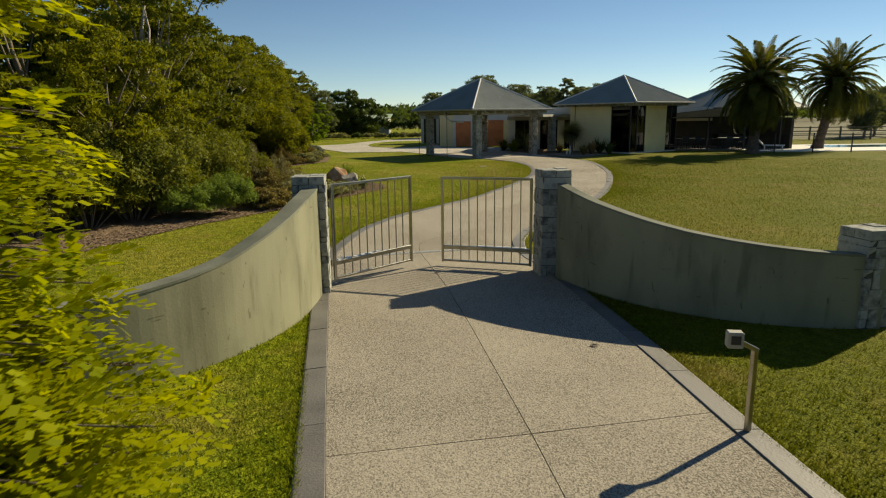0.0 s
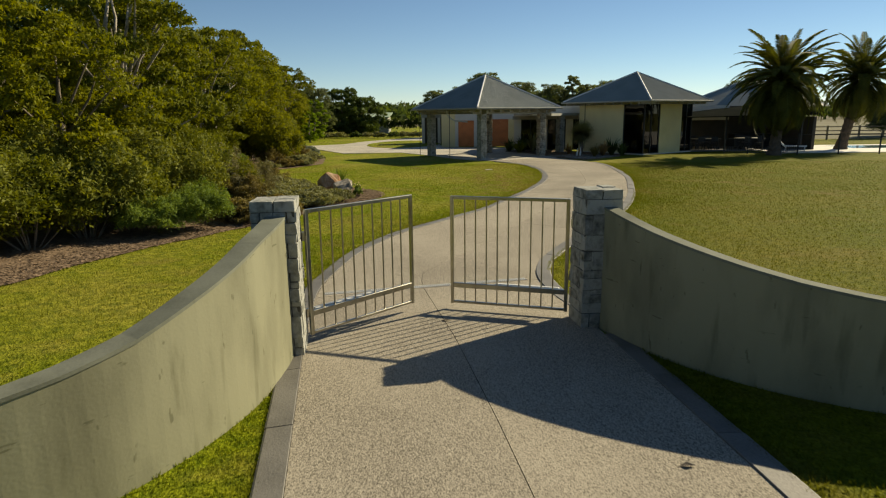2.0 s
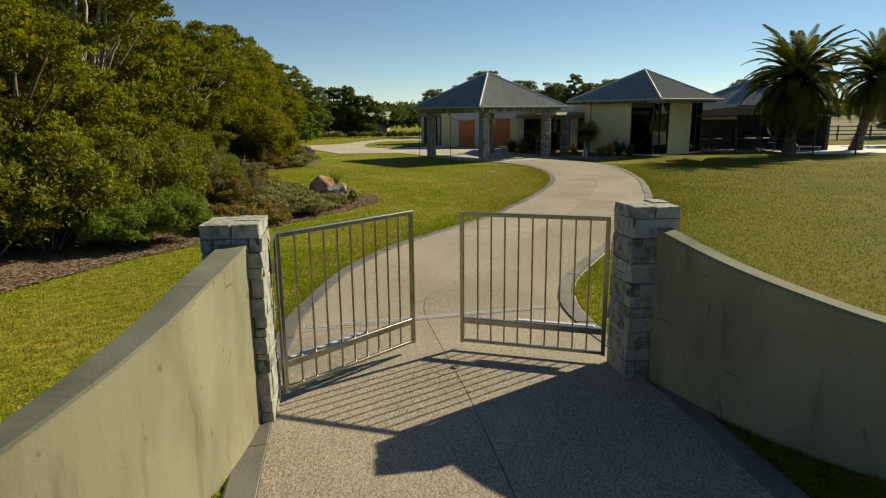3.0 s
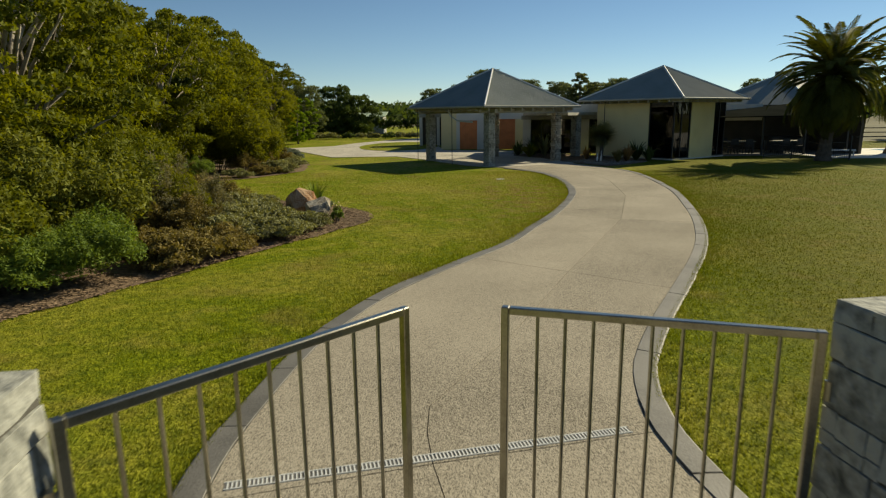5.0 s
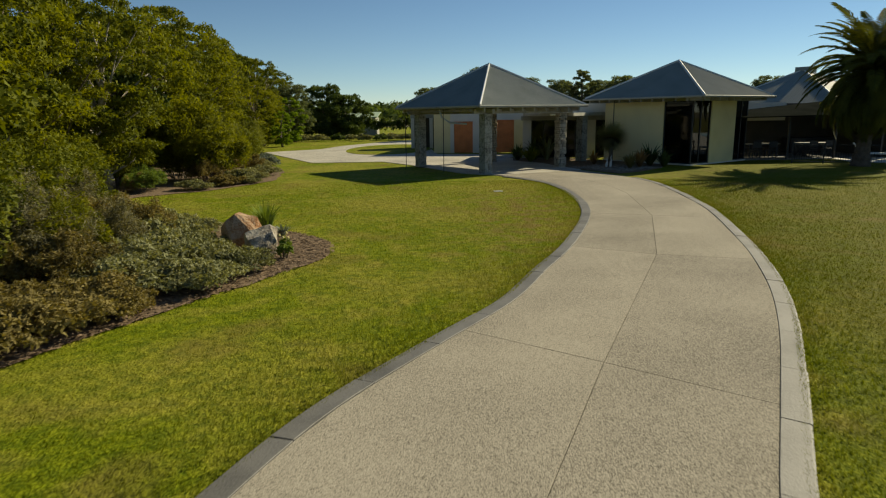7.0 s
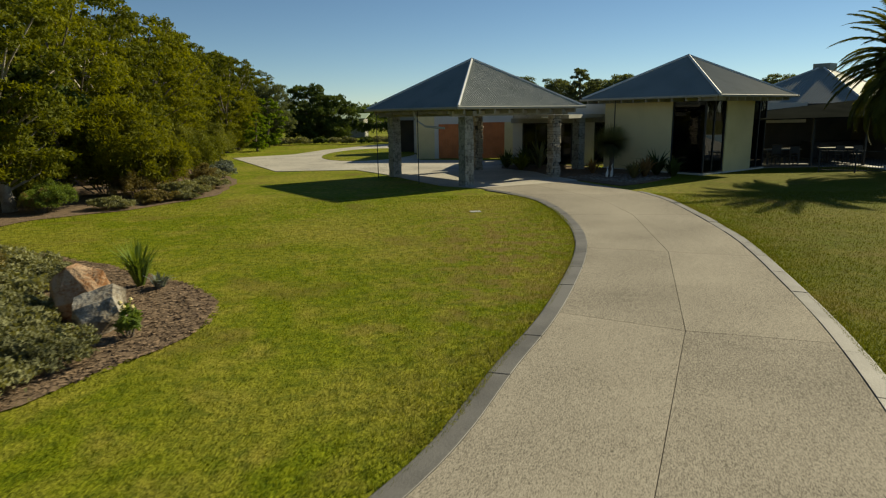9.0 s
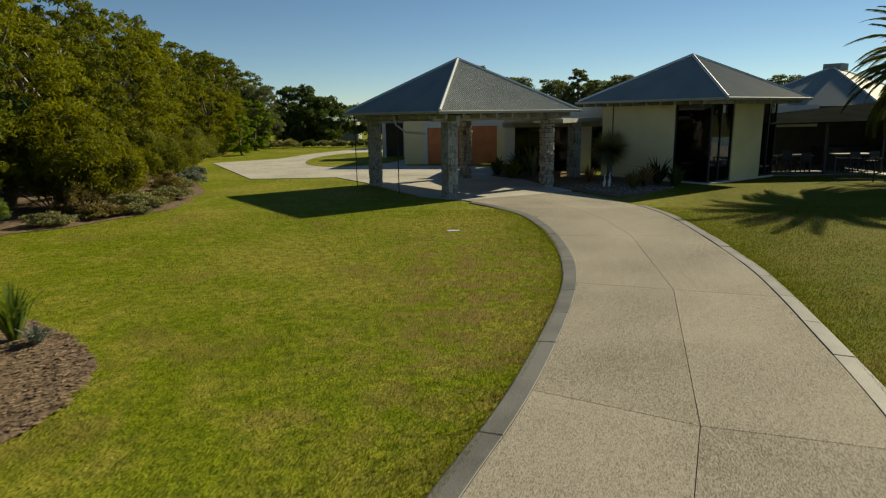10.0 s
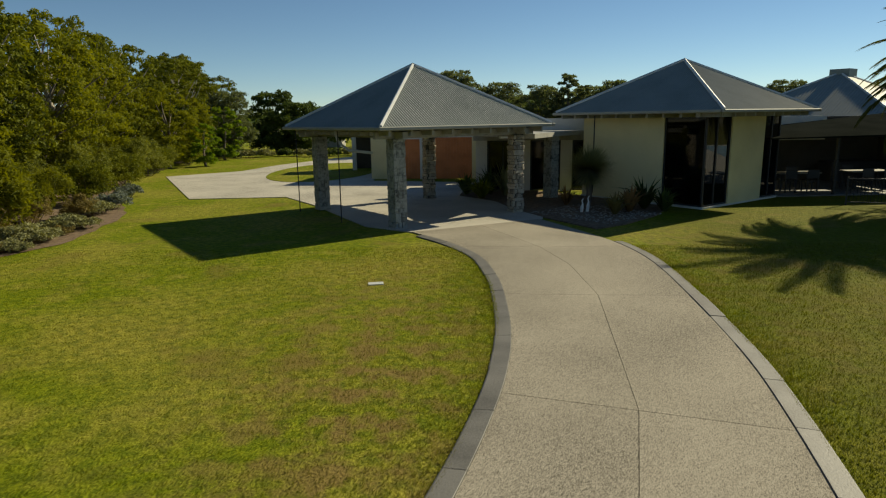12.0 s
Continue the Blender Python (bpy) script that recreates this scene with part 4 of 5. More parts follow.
house_tree = tree("gum_tree", "open-crowned gum tree behind the house", L_FAR, 47, 7.6, 2.2, 20000, 0.115, 30, 0.15, group="trees behind the house", fat=1.9)
scatter(house_tree, [(3.0, 80, 1.02, 0), (7.4, 82, 0.88, 60), (10.6, 80, 0.82, 150), (15.6, 84, 0.83, 220), (17.8, 80, 0.87, 20), (34, 82, 0.85, 80), (38, 84, 0.8, 200), (-17.2, 77, 0.80, 100), (0, 96, 0.9, 30), (-4, 100, 0.85, 0), (27, 88, 0.8, 10), (40, 64, 0.62, 140), (43.5, 68, 0.7, 40), (47, 66, 0.6, 250)])
cyp = tree("conifer_tree", "slim dark conifer behind the house", L_FAR, 53, 7.4, 1.3, 15000, 0.11, 44, 0.05, group="trees behind the house", fat=1.3)
scatter(cyp, [(13.0, 79, 1.0, 0), (14.6, 80, 0.85, 60), (11.9, 81, 0.8, 120)])

# far belt of woods on the horizon
blobs = []
r = np.random.default_rng(3)
for i in range(900):
    a = r.uniform(-1.0, 0.95)
    d = r.uniform(190, 460)
    h = (r.uniform(3.0, 5.6) + 1.6 * math.sin(a * 9 + 1.0) + 0.8 * math.sin(a * 23)) * d / 230
    blobs.append((d * math.sin(a), d * math.cos(a), h * 0.5, h * 1.5, h * 1.2, h * 0.75))
woods = part("far_woods", leaf_cloud("far_woods", L_DARK, blobs, 110000, 1.35, 5), L_DARK)
tagged(woods, "distant belt of dark trees along the horizon", "woods", kind="stuff")

# low shed beyond the hedge
shed = thing("garden_shed", pose(-13.4, 98, 0), "low shed with pale green metal roof behind the hedge", "shed")
part("wall", box(-2.3, 2.3, -2, 2, 0, 2.3), M_BEAM, shed)
bm = bmesh.new()
rv = [bm.verts.new(p) for p in ((-2.6, -2.3, 2.3), (2.6, -2.3, 2.3), (2.6, 2.3, 2.95), (-2.6, 2.3, 2.95), (-2.6, -2.3, 2.4), (2.6, -2.3, 2.4), (2.6, 2.3, 3.05), (-2.6, 2.3, 3.05))]
for f in ((0, 3, 2, 1), (4, 5, 6, 7), (0, 1, 5, 4), (1, 2, 6, 5), (2, 3, 7, 6), (3, 0, 4, 7)):
    bm.faces.new([rv[i] for i in f])
part("roof", bm, M_SHED, shed)

# clipped hedge
hb = [(x, 88 + 0.3 * math.sin(x), 1.2, 0.75, 0.9, 1.15) for x in np.arange(-46, 3, 0.8)]
hedge = part("hedge", leaf_cloud("hedge", L_DARK, hb, 46000, 0.13, 9), L_DARK)
tagged(hedge, "long clipped dark green hedge behind the turning loop", "hedge", kind="stuff")
fr = np.random.default_rng(15)
for i, x in enumerate(np.arange(-22, -3, 1.5)):
    hb = [(fr.normal(0, 0.3), fr.normal(0, 0.3), 0.35, 0.7, 0.6, 0.45) for _ in range(3)]
    b = thing("low_shrub", pose(x, 78 + fr.uniform(-1, 1), -0.1), "low grey-green shrub along the hedge bed", "shrub", "hedge bed shrubs")
    part("foliage", leaf_cloud("foliage", L_GREY if i % 3 else L_DARK, hb, 1600, 0.1, 60 + i), L_GREY, b)

# garden bed
bed = spline([(-8.2, 9.8), (-7.4, 11.6), (-6.95, 13.2), (-6.3, 14.8), (-5.45, 16.4), (-4.75, 17.9), (-4.25, 19.0), (-3.65, 20.2), (-3.15, 21.2), (-2.72, 22.2), (-2.64, 23.0), (-2.95, 23.9), (-3.6, 24.7), (-4.6, 25.4), (-5.8, 26.2), (-7.8, 27.3), (-10.3, 28.6), (-11.3, 30.2), (-10.9, 32.0), (-9.4, 33.4), (-8.5, 35.2), (-7.9, 37.0), (-8.3, 39.6), (-9.1, 42.6), (-12.5, 48.5), (-16, 56), (-18.8, 64), (-19.5, 74)], 0.5)
rim = [(x + 0.06 * math.sin(i * 1.7), y + 0.06 * math.cos(i * 2.3)) for i, (x, y) in enumerate(bed)]
nb = len(rim)
mulch = part("garden_bed", raw("garden_bed", [(x, y, 0.006) for x, y in rim] + [(-40, y, 0.02) for x, y in rim], [(i, i + 1, nb + i + 1, nb + i) for i in range(nb - 1)]), M_MULCH)
tagged(mulch, "garden bed of dark bark mulch beside the lawn", "garden bed", kind="structure")


def shrub(name, label, mat, seed, w, h, leaves, size, n=9, droop=0.0, flat=0.0, group="bed shrubs", slim=0.45, stems=True):
    t = thing(name, pose(0, 0, 0), label, "shrub", group)
    r = np.random.default_rng(seed)
    bl = []
    for i in range(n):
        a, q = i * 2.4, w * 0.62 * math.sqrt((i + 0.3) / n)
        s = r.uniform(0.32, 0.5) * w
        zz = h * r.uniform(0.22, 0.62) * (1 - 0.35 * q / w)
        bl.append((q * math.cos(a), q * math.sin(a), zz, s, s, min(h - zz, zz * 1.05) * r.uniform(0.85, 1.15)))
    if stems:
        bm = bmesh.new()
        for b in bl:
            tube(bm, [(b[0] * 0.2, b[1] * 0.2, -0.05), (b[0] * 0.7, b[1] * 0.7, b[2] * 0.6), b[:3]], [0.018, 0.013, 0.006], 5)
        part("stem", bm, M_BARK, t)
    part("foliage", leaf_cloud("foliage", mat, bl, leaves, size, seed + 1, droop, flat, slim), mat, t)
    return t


big = shrub("large_shrub", "tall dense dark green shrub in the garden bed", L_SHRUB, 71, 1.7, 2.5, 15500, 0.053, 14)
scatter(big, [(-13.4, 43.4, 0.9, 15), (-13.6, 47.6, 0.95, 130), (-14.8, 53.6, 0.95, 210), (-16.2, 58.8, 0.95, 310), (-17.4, 63.0, 0.9, 60), (-8.4, 15.6, 1.0, 0), (-7.6, 18.6, 0.95, 50), (-10.2, 14.2, 1.0, 120), (-9.4, 13.0, 0.85, 200), (-9.2, 18.8, 1.0, 80), (-11.6, 12.2, 1.0, 20), (-8.3, 17.3, 0.9, 300)])
olive = shrub("olive_shrub", "broad olive-green shrub in the garden bed", L_GUM, 75, 1.6, 2.3, 14000, 0.053, 14)
scatter(olive, [(-8.2, 21.0, 1.0, 0), (-9.4, 23.4, 1.0, 40), (-10.4, 26.4, 1.0, 90), (-13.2, 30.6, 1.05, 140), (-12.2, 45.5, 0.85, 30), (-14.0, 51.5, 0.85, 70), (-8.0, 16.6, 0.85, 10), (-16.4, 57, 0.9, 0), (-16.8, 61, 0.8, 80), (-18.0, 64, 0.8, 160), (-17.6, 68, 0.7, 30), (-13.6, 34.2, 0.9, 200), (-8.9, 14.4, 0.9, 222)])
wsh = shrub("wispy_shrub", "feathery dark olive shrub at the edge of the bed", L_WISPY, 79, 1.6, 2.3, 17000, 0.085, 12, 0.0, slim=0.2)
scatter(wsh, [(-10.5, 37.1, 1.22, 0), (-9.2, 22.0, 0.75, 30), (-12.4, 38.0, 1.5, 60), (-6.9, 21.0, 0.62, 10), (-11.4, 41.0, 0.8, 90)])
mound = shrub("green_mound", "dense fresh green rounded shrub beside the mulch", L_FRESH, 83, 0.95, 1.05, 30000, 0.023, 16, flat=0.25, stems=False)
scatter(mound, [(-11.6, 33.4, 0.95, 30), (-6.4, 16.7, 1.15, 0), (-7.0, 15.9, 1.05, 60)])
heath = shrub("heath_shrub", "upright grey-brown twiggy heath shrub in the garden bed", L_HEATH, 85, 0.95, 1.65, 12000, 0.04, 12, slim=0.22)
scatter(heath, [(-6.8, 20.5, 1.0, 0), (-7.5, 21.5, 1.1, 70), (-6.5, 22.0, 0.8, 140), (-8.2, 23.4, 1.0, 200)])
brs = shrub("brownish_shrub", "twiggy brown-green shrub in the garden bed", L_BROWN, 87, 0.9, 1.1, 10000, 0.034, 9, slim=0.3)
scatter(brs, [(-6.4, 20.2, 1.0, 0), (-7.2, 22.4, 1.15, 50), (-6.5, 23.4, 0.9, 100), (-7.6, 24.6, 1.0, 150), (-11.7, 33.2, 0.75, 0), (-10.6, 36.3, 1.15, 60), (-10.2, 41.6, 0.85, 30), (-10.9, 38.0, 1.15, 210), (-11.0, 40.2, 1.05, 120)])
gmat = shrub("ground_cover", "low spreading grey-green ground cover", L_GREY, 91, 1.1, 0.56, 8500, 0.041, 14, flat=0.3, group="ground covers", stems=False)
scatter(gmat, [(-5.75, 22.3, 1.1, 0), (-5.3, 22.6, 0.95, 50), (-4.95, 22.15, 0.75, 10), (-5.2, 21.9, 1.0, 75), (-6.4, 23.4, 1.25, 40), (-4.25, 20.35, 0.82, 90), (-4.05, 21.35, 0.72, 200), (-4.9, 21.1, 1.0, 300), (-5.4, 20.2, 1.0, 160), (-6.2, 21.3, 1.1, 120), (-7.2, 25.4, 1.0, 10), (-9.0, 37.2, 1.0, 0), (-9.0, 39.2, 0.95, 60), (-10.2, 42.4, 1.0, 90), (-9.9, 33.9, 0.75, 0), (-6.2, 24.9, 0.7, 130), (-8.9, 26.5, 0.9, 44), (-8.6, 36.0, 0.6, 20)])
bmat = shrub("ground_cover", "low brownish heath ground cover at the bed edge", L_BROWN, 95, 0.95, 0.52, 9500, 0.034, 12, flat=0.3, group="ground covers", stems=False)
scatter(bmat, [(-5.45, 17.9, 1.15, 0), (-4.9, 18.9, 0.8, 150), (-5.3, 19.3, 1.0, 70), (-6.3, 18.7, 1.0, 240), (-5.8, 19.3, 0.8, 20), (-9.3, 35.3, 0.9, 0), (-11.0, 44.6, 0.8, 10), (-8.9, 38.4, 0.6, 50)])
bsh = shrub("blue_shrub", "low blue-grey shrub in the garden bed", L_BLUE, 99, 0.9, 0.8, 8000, 0.042, 9)
scatter(bsh, [(-10.3, 43.9, 0.9, 0), (-11.6, 47.6, 0.8, 40)])

# bark chips scattered over the mulch
r = np.random.default_rng(88)
vs, fs = [], []
while len(fs) < 14000:
    y = r.uniform(10, 31)
    x = np.interp(y, bed[:, 1], bed[:, 0]) - abs(r.normal(0, 1.2)) + 0.05
    a, q, w, t = r.uniform(0, math.tau), r.uniform(0.015, 0.045), r.uniform(0.006, 0.014), r.uniform(0.006, 0.03)
    k = len(vs)
    c, s = math.cos(a), math.sin(a)
    vs += [(x - q * c - w * s, y - q * s + w * c, 0.01), (x + q * c - w * s, y + q * s + w * c, t), (x + q * c + w * s, y + q * s - w * c, t + 0.006), (x - q * c + w * s, y - q * s - w * c, 0.016)]
    fs.append((k, k + 1, k + 2, k + 3))
chips = part("bark_chips", raw("bark_chips", vs, fs), M_CHIP)
tagged(chips, "loose bark chips over the mulch", "mulch", kind="stuff")

# rocks, tufts and a small flowering plant at the tip of the bed
def boulder(x, y, s, seed, squash, label, turn=0):
    """A broken block: the hull of a few points, its edges slightly worn."""
    rr = np.random.default_rng(seed)
    bm = bmesh.new()
    for i in range(15):
        d = Vector(rr.normal(0, 1, 3)).normalized()
        bm.verts.new((d.x * 0.55, d.y * 0.55, max(-0.3, d.z * 0.5)))
    bmesh.ops.convex_hull(bm, input=bm.verts[:])
    bmesh.ops.delete(bm, geom=[v for v in bm.verts if not v.link_faces], context="VERTS")
    bmesh.ops.subdivide_edges(bm, edges=bm.edges[:], cuts=3, use_grid_fill=True)
    for v in bm.verts:
        v.co += v.co.normalized() * (0.03 * noise.noise(v.co * 6 + Vector((seed, 0, 0))) + 0.012 * noise.noise(v.co * 21))
    bmesh.ops.recalc_face_normals(bm, faces=bm.faces)
    ob = part("boulder", bm, M_ROCK if seed == 3 else M_GREYROCK)
    ob.matrix_basis = pose(x, y, s * squash * 0.27, 0, 0, turn) @ Matrix.Diagonal((s, s * 0.85, s * squash, 1))
    return tagged(ob, label, "boulder", "boulders in the bed")


boulder(-4.47, 23.1, 0.84, 3, 1.2, "large angular orange-brown boulder on mulch", 10)
boulder(-3.92, 22.62, 0.8, 8, 1.0, "smaller pale grey angular boulder beside the large one", 50)


def tuft(name, x, y, blades, length, mat, label, seed, wid=0.018, cat="plant", up=0.55, group=""):
    t = thing(name, pose(x, y, 0), label, cat, group)
    r = np.random.default_rng(seed)
    vs, fs = [], []
    for i in range(blades):
        a, lean, L = r.uniform(0, math.tau), r.uniform(0.08, up), length * r.uniform(0.6, 1.1)
        d = np.array([math.cos(a), math.sin(a), 0])
        sd = np.array([-d[1], d[0], 0]) * wid
        b0 = d * r.uniform(0, 0.06)
        p1 = b0 + d * L * 0.5 * lean + np.array([0, 0, L * 0.55])
        p2 = b0 + d * L * 1.1 * lean + np.array([0, 0, L * (1 - 0.45 * lean)])
        k = len(vs)
        vs += [b0 - sd, b0 + sd, p1 + sd, p1 - sd, p2]
        fs += [(k, k + 1, k + 2, k + 3), (k + 3, k + 2, k + 4)]
    part("leaf_clump", raw("leaf_clump", vs, fs), mat, t)
    return t


tuft("strappy_plant", -4.5, 24.75, 110, 0.85, L_FRESH, "strappy green tufted plant on the mulch", 4)
tuft("strappy_plant", -4.1, 24.6, 60, 0.3, L_BLUE, "small silvery tufted plant at the bed edge", 6, up=0.9)
sm = shrub("small_flowering_plant", "small plant with pale yellow flower heads", L_FRESH, 105, 0.22, 0.5, 700, 0.035, 6, group="")
scatter(sm, [(-3.42, 22.3, 1.0, 0)])
for i, (x, y, z) in enumerate(((0.05, 0.04, 0.5), (-0.08, 0.02, 0.46), (0.02, -0.09, 0.44), (0.1, -0.03, 0.42))):
    part("flower", tube(bmesh.new(), [(x, y, z - 0.03), (x, y, z), (x, y, z + 0.03)], [0.008, 0.03, 0.014], 7), M_FLOWER, sm)

# ---- golden locust beside the start of the walk ----
locust = thing("golden_locust_tree", pose(-2.55, 0.7, 0), "golden-leaved locust tree with feathery overhanging branches", "tree")
bm = bmesh.new()
tube(bm, [(0, 0, -0.1), (0.05, 0, 1.2), (0.0, 0.1, 2.4), (-0.1, 0.1, 4.2)], [0.11, 0.09, 0.07, 0.03], 8)
r = np.random.default_rng(12)
vs, fs = [], []
def frondlet(p, d, length):
    """One feather leaf: paired oval leaflets on a thin stalk."""
    d = Vector(d).normalized()
    s = d.cross(Vector((0, 0, 1))).normalized()
    upv = s.cross(d)
    for k in range(7):
        q = Vector(p) + d * length * (0.25 + 0.75 * k / 6) - Vector((0, 0, 0.25)) * length * (k / 6) ** 2
        for sg in (-1, 1):
            L = 0.045 * r.uniform(0.8, 1.2)
            o = (s * sg + d * 0.35 + upv * r.uniform(-0.35, 0.2)).normalized()
            w = d * L * 0.36
            i = len(vs)
            a = q + o * 0.004
            vs.extend([tuple(a), tuple(a + o * L * 0.5 + w), tuple(a + o * L), tuple(a + o * L * 0.5 - w)])
            fs.append((i, i + 1, i + 2, i + 3))
BOUGHS = [(100, (0.9, 1.86), (-0.1, 0.85), (1.1, 1.75)), (50, (1.1, 1.72), (0.25, 0.95), (1.72, 2.3)), (62, (0.6, 1.6), (0.05, 1.15), (2.3, 2.6)), (26, (0.9, 1.85), (-0.1, 0.9), (2.78, 3.15)), (14, (-1.0, 0.7), (-1.2, 1.0), (2.0, 3.8))]
for tip in [Vector((r.uniform(*xs), r.uniform(*ys), r.uniform(*zs))) for count, xs, ys, zs in BOUGHS for _ in range(count)]:
    z = tip.z + 0.15
    start = Vector((0, 0.05, z * 0.9))
    midp = (start + tip) / 2 + Vector((0, 0, 0.18))
    tube(bm, [start, midp, tip], [0.011, 0.007, 0.003], 5)
    for k in range(44):
        f = r.uniform(0.1, 1.02)
        p = start.lerp(midp, f * 2) if f < 0.5 else midp.lerp(tip, f * 2 - 1)
        p = p + Vector(r.normal(0, 0.05, 3))
        frondlet(p, r.normal(0, 1, 3) * np.array([1, 1, 0.45]) + np.array([0.5, 0.1, 0]), r.uniform(0.14, 0.24))
part("trunk", bm, M_BARK, locust)
part("foliage", raw("foliage", vs, fs), L_GOLD, locust)

# ---- palms ----
def frond_mesh(seed, bend, L=3.3):
    r = np.random.default_rng(seed)
    vs, fs = [], []
    n = 46
    P = []
    p, ang = np.array([0.0, 0.0, 0.0]), 0.0
    for k in range(n):
        P.append(p.copy())
        ang = -bend * (k / n) ** 1.3 * 1.25
        p = p + np.array([math.cos(ang), 0, math.sin(ang)]) * L / n
    P.append(p)
    for k in range(n):
        a, b = P[k], P[k + 1]
        w = 0.035 * (1 - k / n) + 0.006
        i = len(vs)
        vs += [a + (0, w, 0), a - (0, w, 0), b - (0, w * 0.9, 0), b + (0, w * 0.9, 0)]
        fs.append((i, i + 1, i + 2, i + 3))
        if k < 4:
            continue
        d = (b - a) / np.linalg.norm(b - a)
        ln = 0.40 * math.sin(math.pi * (0.15 + 0.8 * k / n)) + 0.08
        for sg in (-1, 1):
            for h in (0.0, 0.5):
                o = d * 0.75 + np.array([0, sg, 0]) * 0.8 + np.array([0, 0, 0.18 - 0.35 * r.uniform(0, 1)])
                o = o / np.linalg.norm(o) * ln * r.uniform(0.85, 1.1)
                q = a + (b - a) * h
                i = len(vs)
                vs += [q - d * 0.013, q + d * 0.013, q + o * 0.6 + d * 0.012 - (0, 0, 0.02), q + o - (0, 0, 0.11)]
                fs.append((i, i + 1, i + 2, i + 3))
    me = raw("frond", vs, fs)
    me.materials.append(L_PALM)
    return me


FRONDS = [frond_mesh(200 + i, bend) for i, bend in enumerate((0.62, 0.8, 1.0, 1.15, 1.3, 1.5))]


def palm(x, y, trunk, s, seed, label, lean, count):
    """Upright spears at the top, arching fronds round them and a skirt that hangs down the trunk."""
    t = thing("palm_tree", pose(x, y, 0), label, "palm tree", "palms")
    r = np.random.default_rng(seed)
    bm = bmesh.new()
    zs = np.linspace(-0.1, trunk, 26)
    tube(bm, [(lean * max(z, 0) / trunk, 0, z) for z in zs], [0.29 + 0.13 * max(0, 1 - z / 0.8) + 0.035 * (i % 2) + 0.14 * max(0, z / trunk - 0.7) for i, z in enumerate(zs)], 12)
    part("trunk", bm, M_PALMBARK, t)
    for i in range(count):
        f = (i + 0.5) / count
        up = 80 - 128 * f ** 0.8
        kind = r.integers(0, 2) if f < 0.1 else (r.integers(1, 5) if f < 0.5 else r.integers(3, 6))
        ob = new("frond", FRONDS[kind])
        ob.parent = t
        k = s * (0.86 + 0.26 * r.uniform()) * (1.0 - 0.12 * f)
        ob.matrix_basis = pose(lean, 0, trunk + 0.4 * (1 - f), 0, -(up + r.normal(0, 7)), i * 137.5 + r.normal(0, 10)) @ Matrix.Diagonal((k, k, k, 1))
    return t


palm(18.8, 40.8, 4.0, 1.04, 5, "broad date palm with dense arching fronds on the lawn", 0.15, 165)
palm(25.5, 45.6, 4.4, 0.98, 6, "leaning date palm with bare thick trunk beside the pool", 0.9, 120)

# ---- planting by the entrance ----
yucca = thing("grass_tree", pose(7.6, 42.9, 0), "round-headed dark grass tree beside the cream wall", "plant")
part("trunk", tube(bmesh.new(), [(0, 0, 0), (0.03, 0, 0.5), (0, 0, 1.1)], [0.12, 0.1, 0.1], 8), M_BARK, yucca)
r = np.random.default_rng(31)
vs, fs = [], []
for i in range(3400):
    d = r.normal(0, 1, 3)
    d /= np.linalg.norm(d)
    d[2] = d[2] * 0.9 + 0.1
    L = 1.02 * r.uniform(0.75, 1.05)
    s = np.cross(d, (0.3, 0.2, 1))
    s = s / np.linalg.norm(s) * 0.012
    k = len(vs)
    c = np.array([0, 0, 1.35])
    vs += [c - s, c + s, c + d * L + (0, 0, -0.06 * L)]
    fs.append((k, k + 1, k + 2))
part("leaf_head", raw("leaf_head", vs, fs), L_GREY, yucca)
tuft("flax_plant", 8.7, 41.5, 70, 0.95, L_RED, "reddish spiky flax plant by the pebbles", 14, 0.045, up=0.9, group="entrance plants")
tuft("flax_plant", 9.4, 42.2, 55, 1.25, L_DARK, "dark green spiky flax plant by the wall", 15, 0.05, up=0.9, group="entrance plants")
tuft("flax_plant", 6.9, 43.4, 40, 0.8, L_RED, "reddish spiky flax plant by the pebbles", 16, 0.03, up=0.9, group="entrance plants")
tuft("cycad", 3.3, 47.0, 60, 1.1, L_DARK, "dark spiky cycad behind the carport post", 17, 0.045, up=1.0, group="entrance plants")
tuft("cycad", 4.3, 47.0, 60, 1.35, L_DARK, "dark spiky cycad behind the carport post", 18, 0.045, up=0.8, group="entrance plants")
tuft("cycad", 3.9, 45.6, 90, 1.0, L_WATTLE, "yellow-green cycad with arching fronds in the bed", 19, 0.05, up=1.3, group="entrance plants")
tuft("flax_plant", 4.9, 46.4, 60, 1.5, L_GREY, "tall pale strappy plant against the entrance wall", 20, 0.04, up=0.7, group="entrance plants")
tuft("flax_plant", 8.1, 41.0, 60, 0.8, L_BROWN, "low brownish flax plant among the pebbles", 21, 0.04, up=1.1, group="entrance plants")
tuft("flax_plant", 9.9, 41.6, 60, 0.9, L_DARK, "dark green spiky flax plant by the wall", 22, 0.05, up=1.0, group="entrance plants")
for x, y, h in ((7.1, 41.5, 0.48), (7.32, 41.6, 0.56)):
    st = part("garden_ornament", tube(bmesh.new(), [(0, 0, 0), (0, 0, 0.12 * h), (0.01, 0, 0.4 * h), (0.03, 0, 0.62 * h), (0.0, 0, 0.85 * h), (0.05, 0, h)], [0.04, 0.055, 0.06, 0.025, 0.02, 0.014], 8), M_WHITEOBJ, smooth=True)
    st.location = (x, y, 0)
    tagged(st, "slim white ceramic garden ornament among the plants", "ornament", "ornaments")
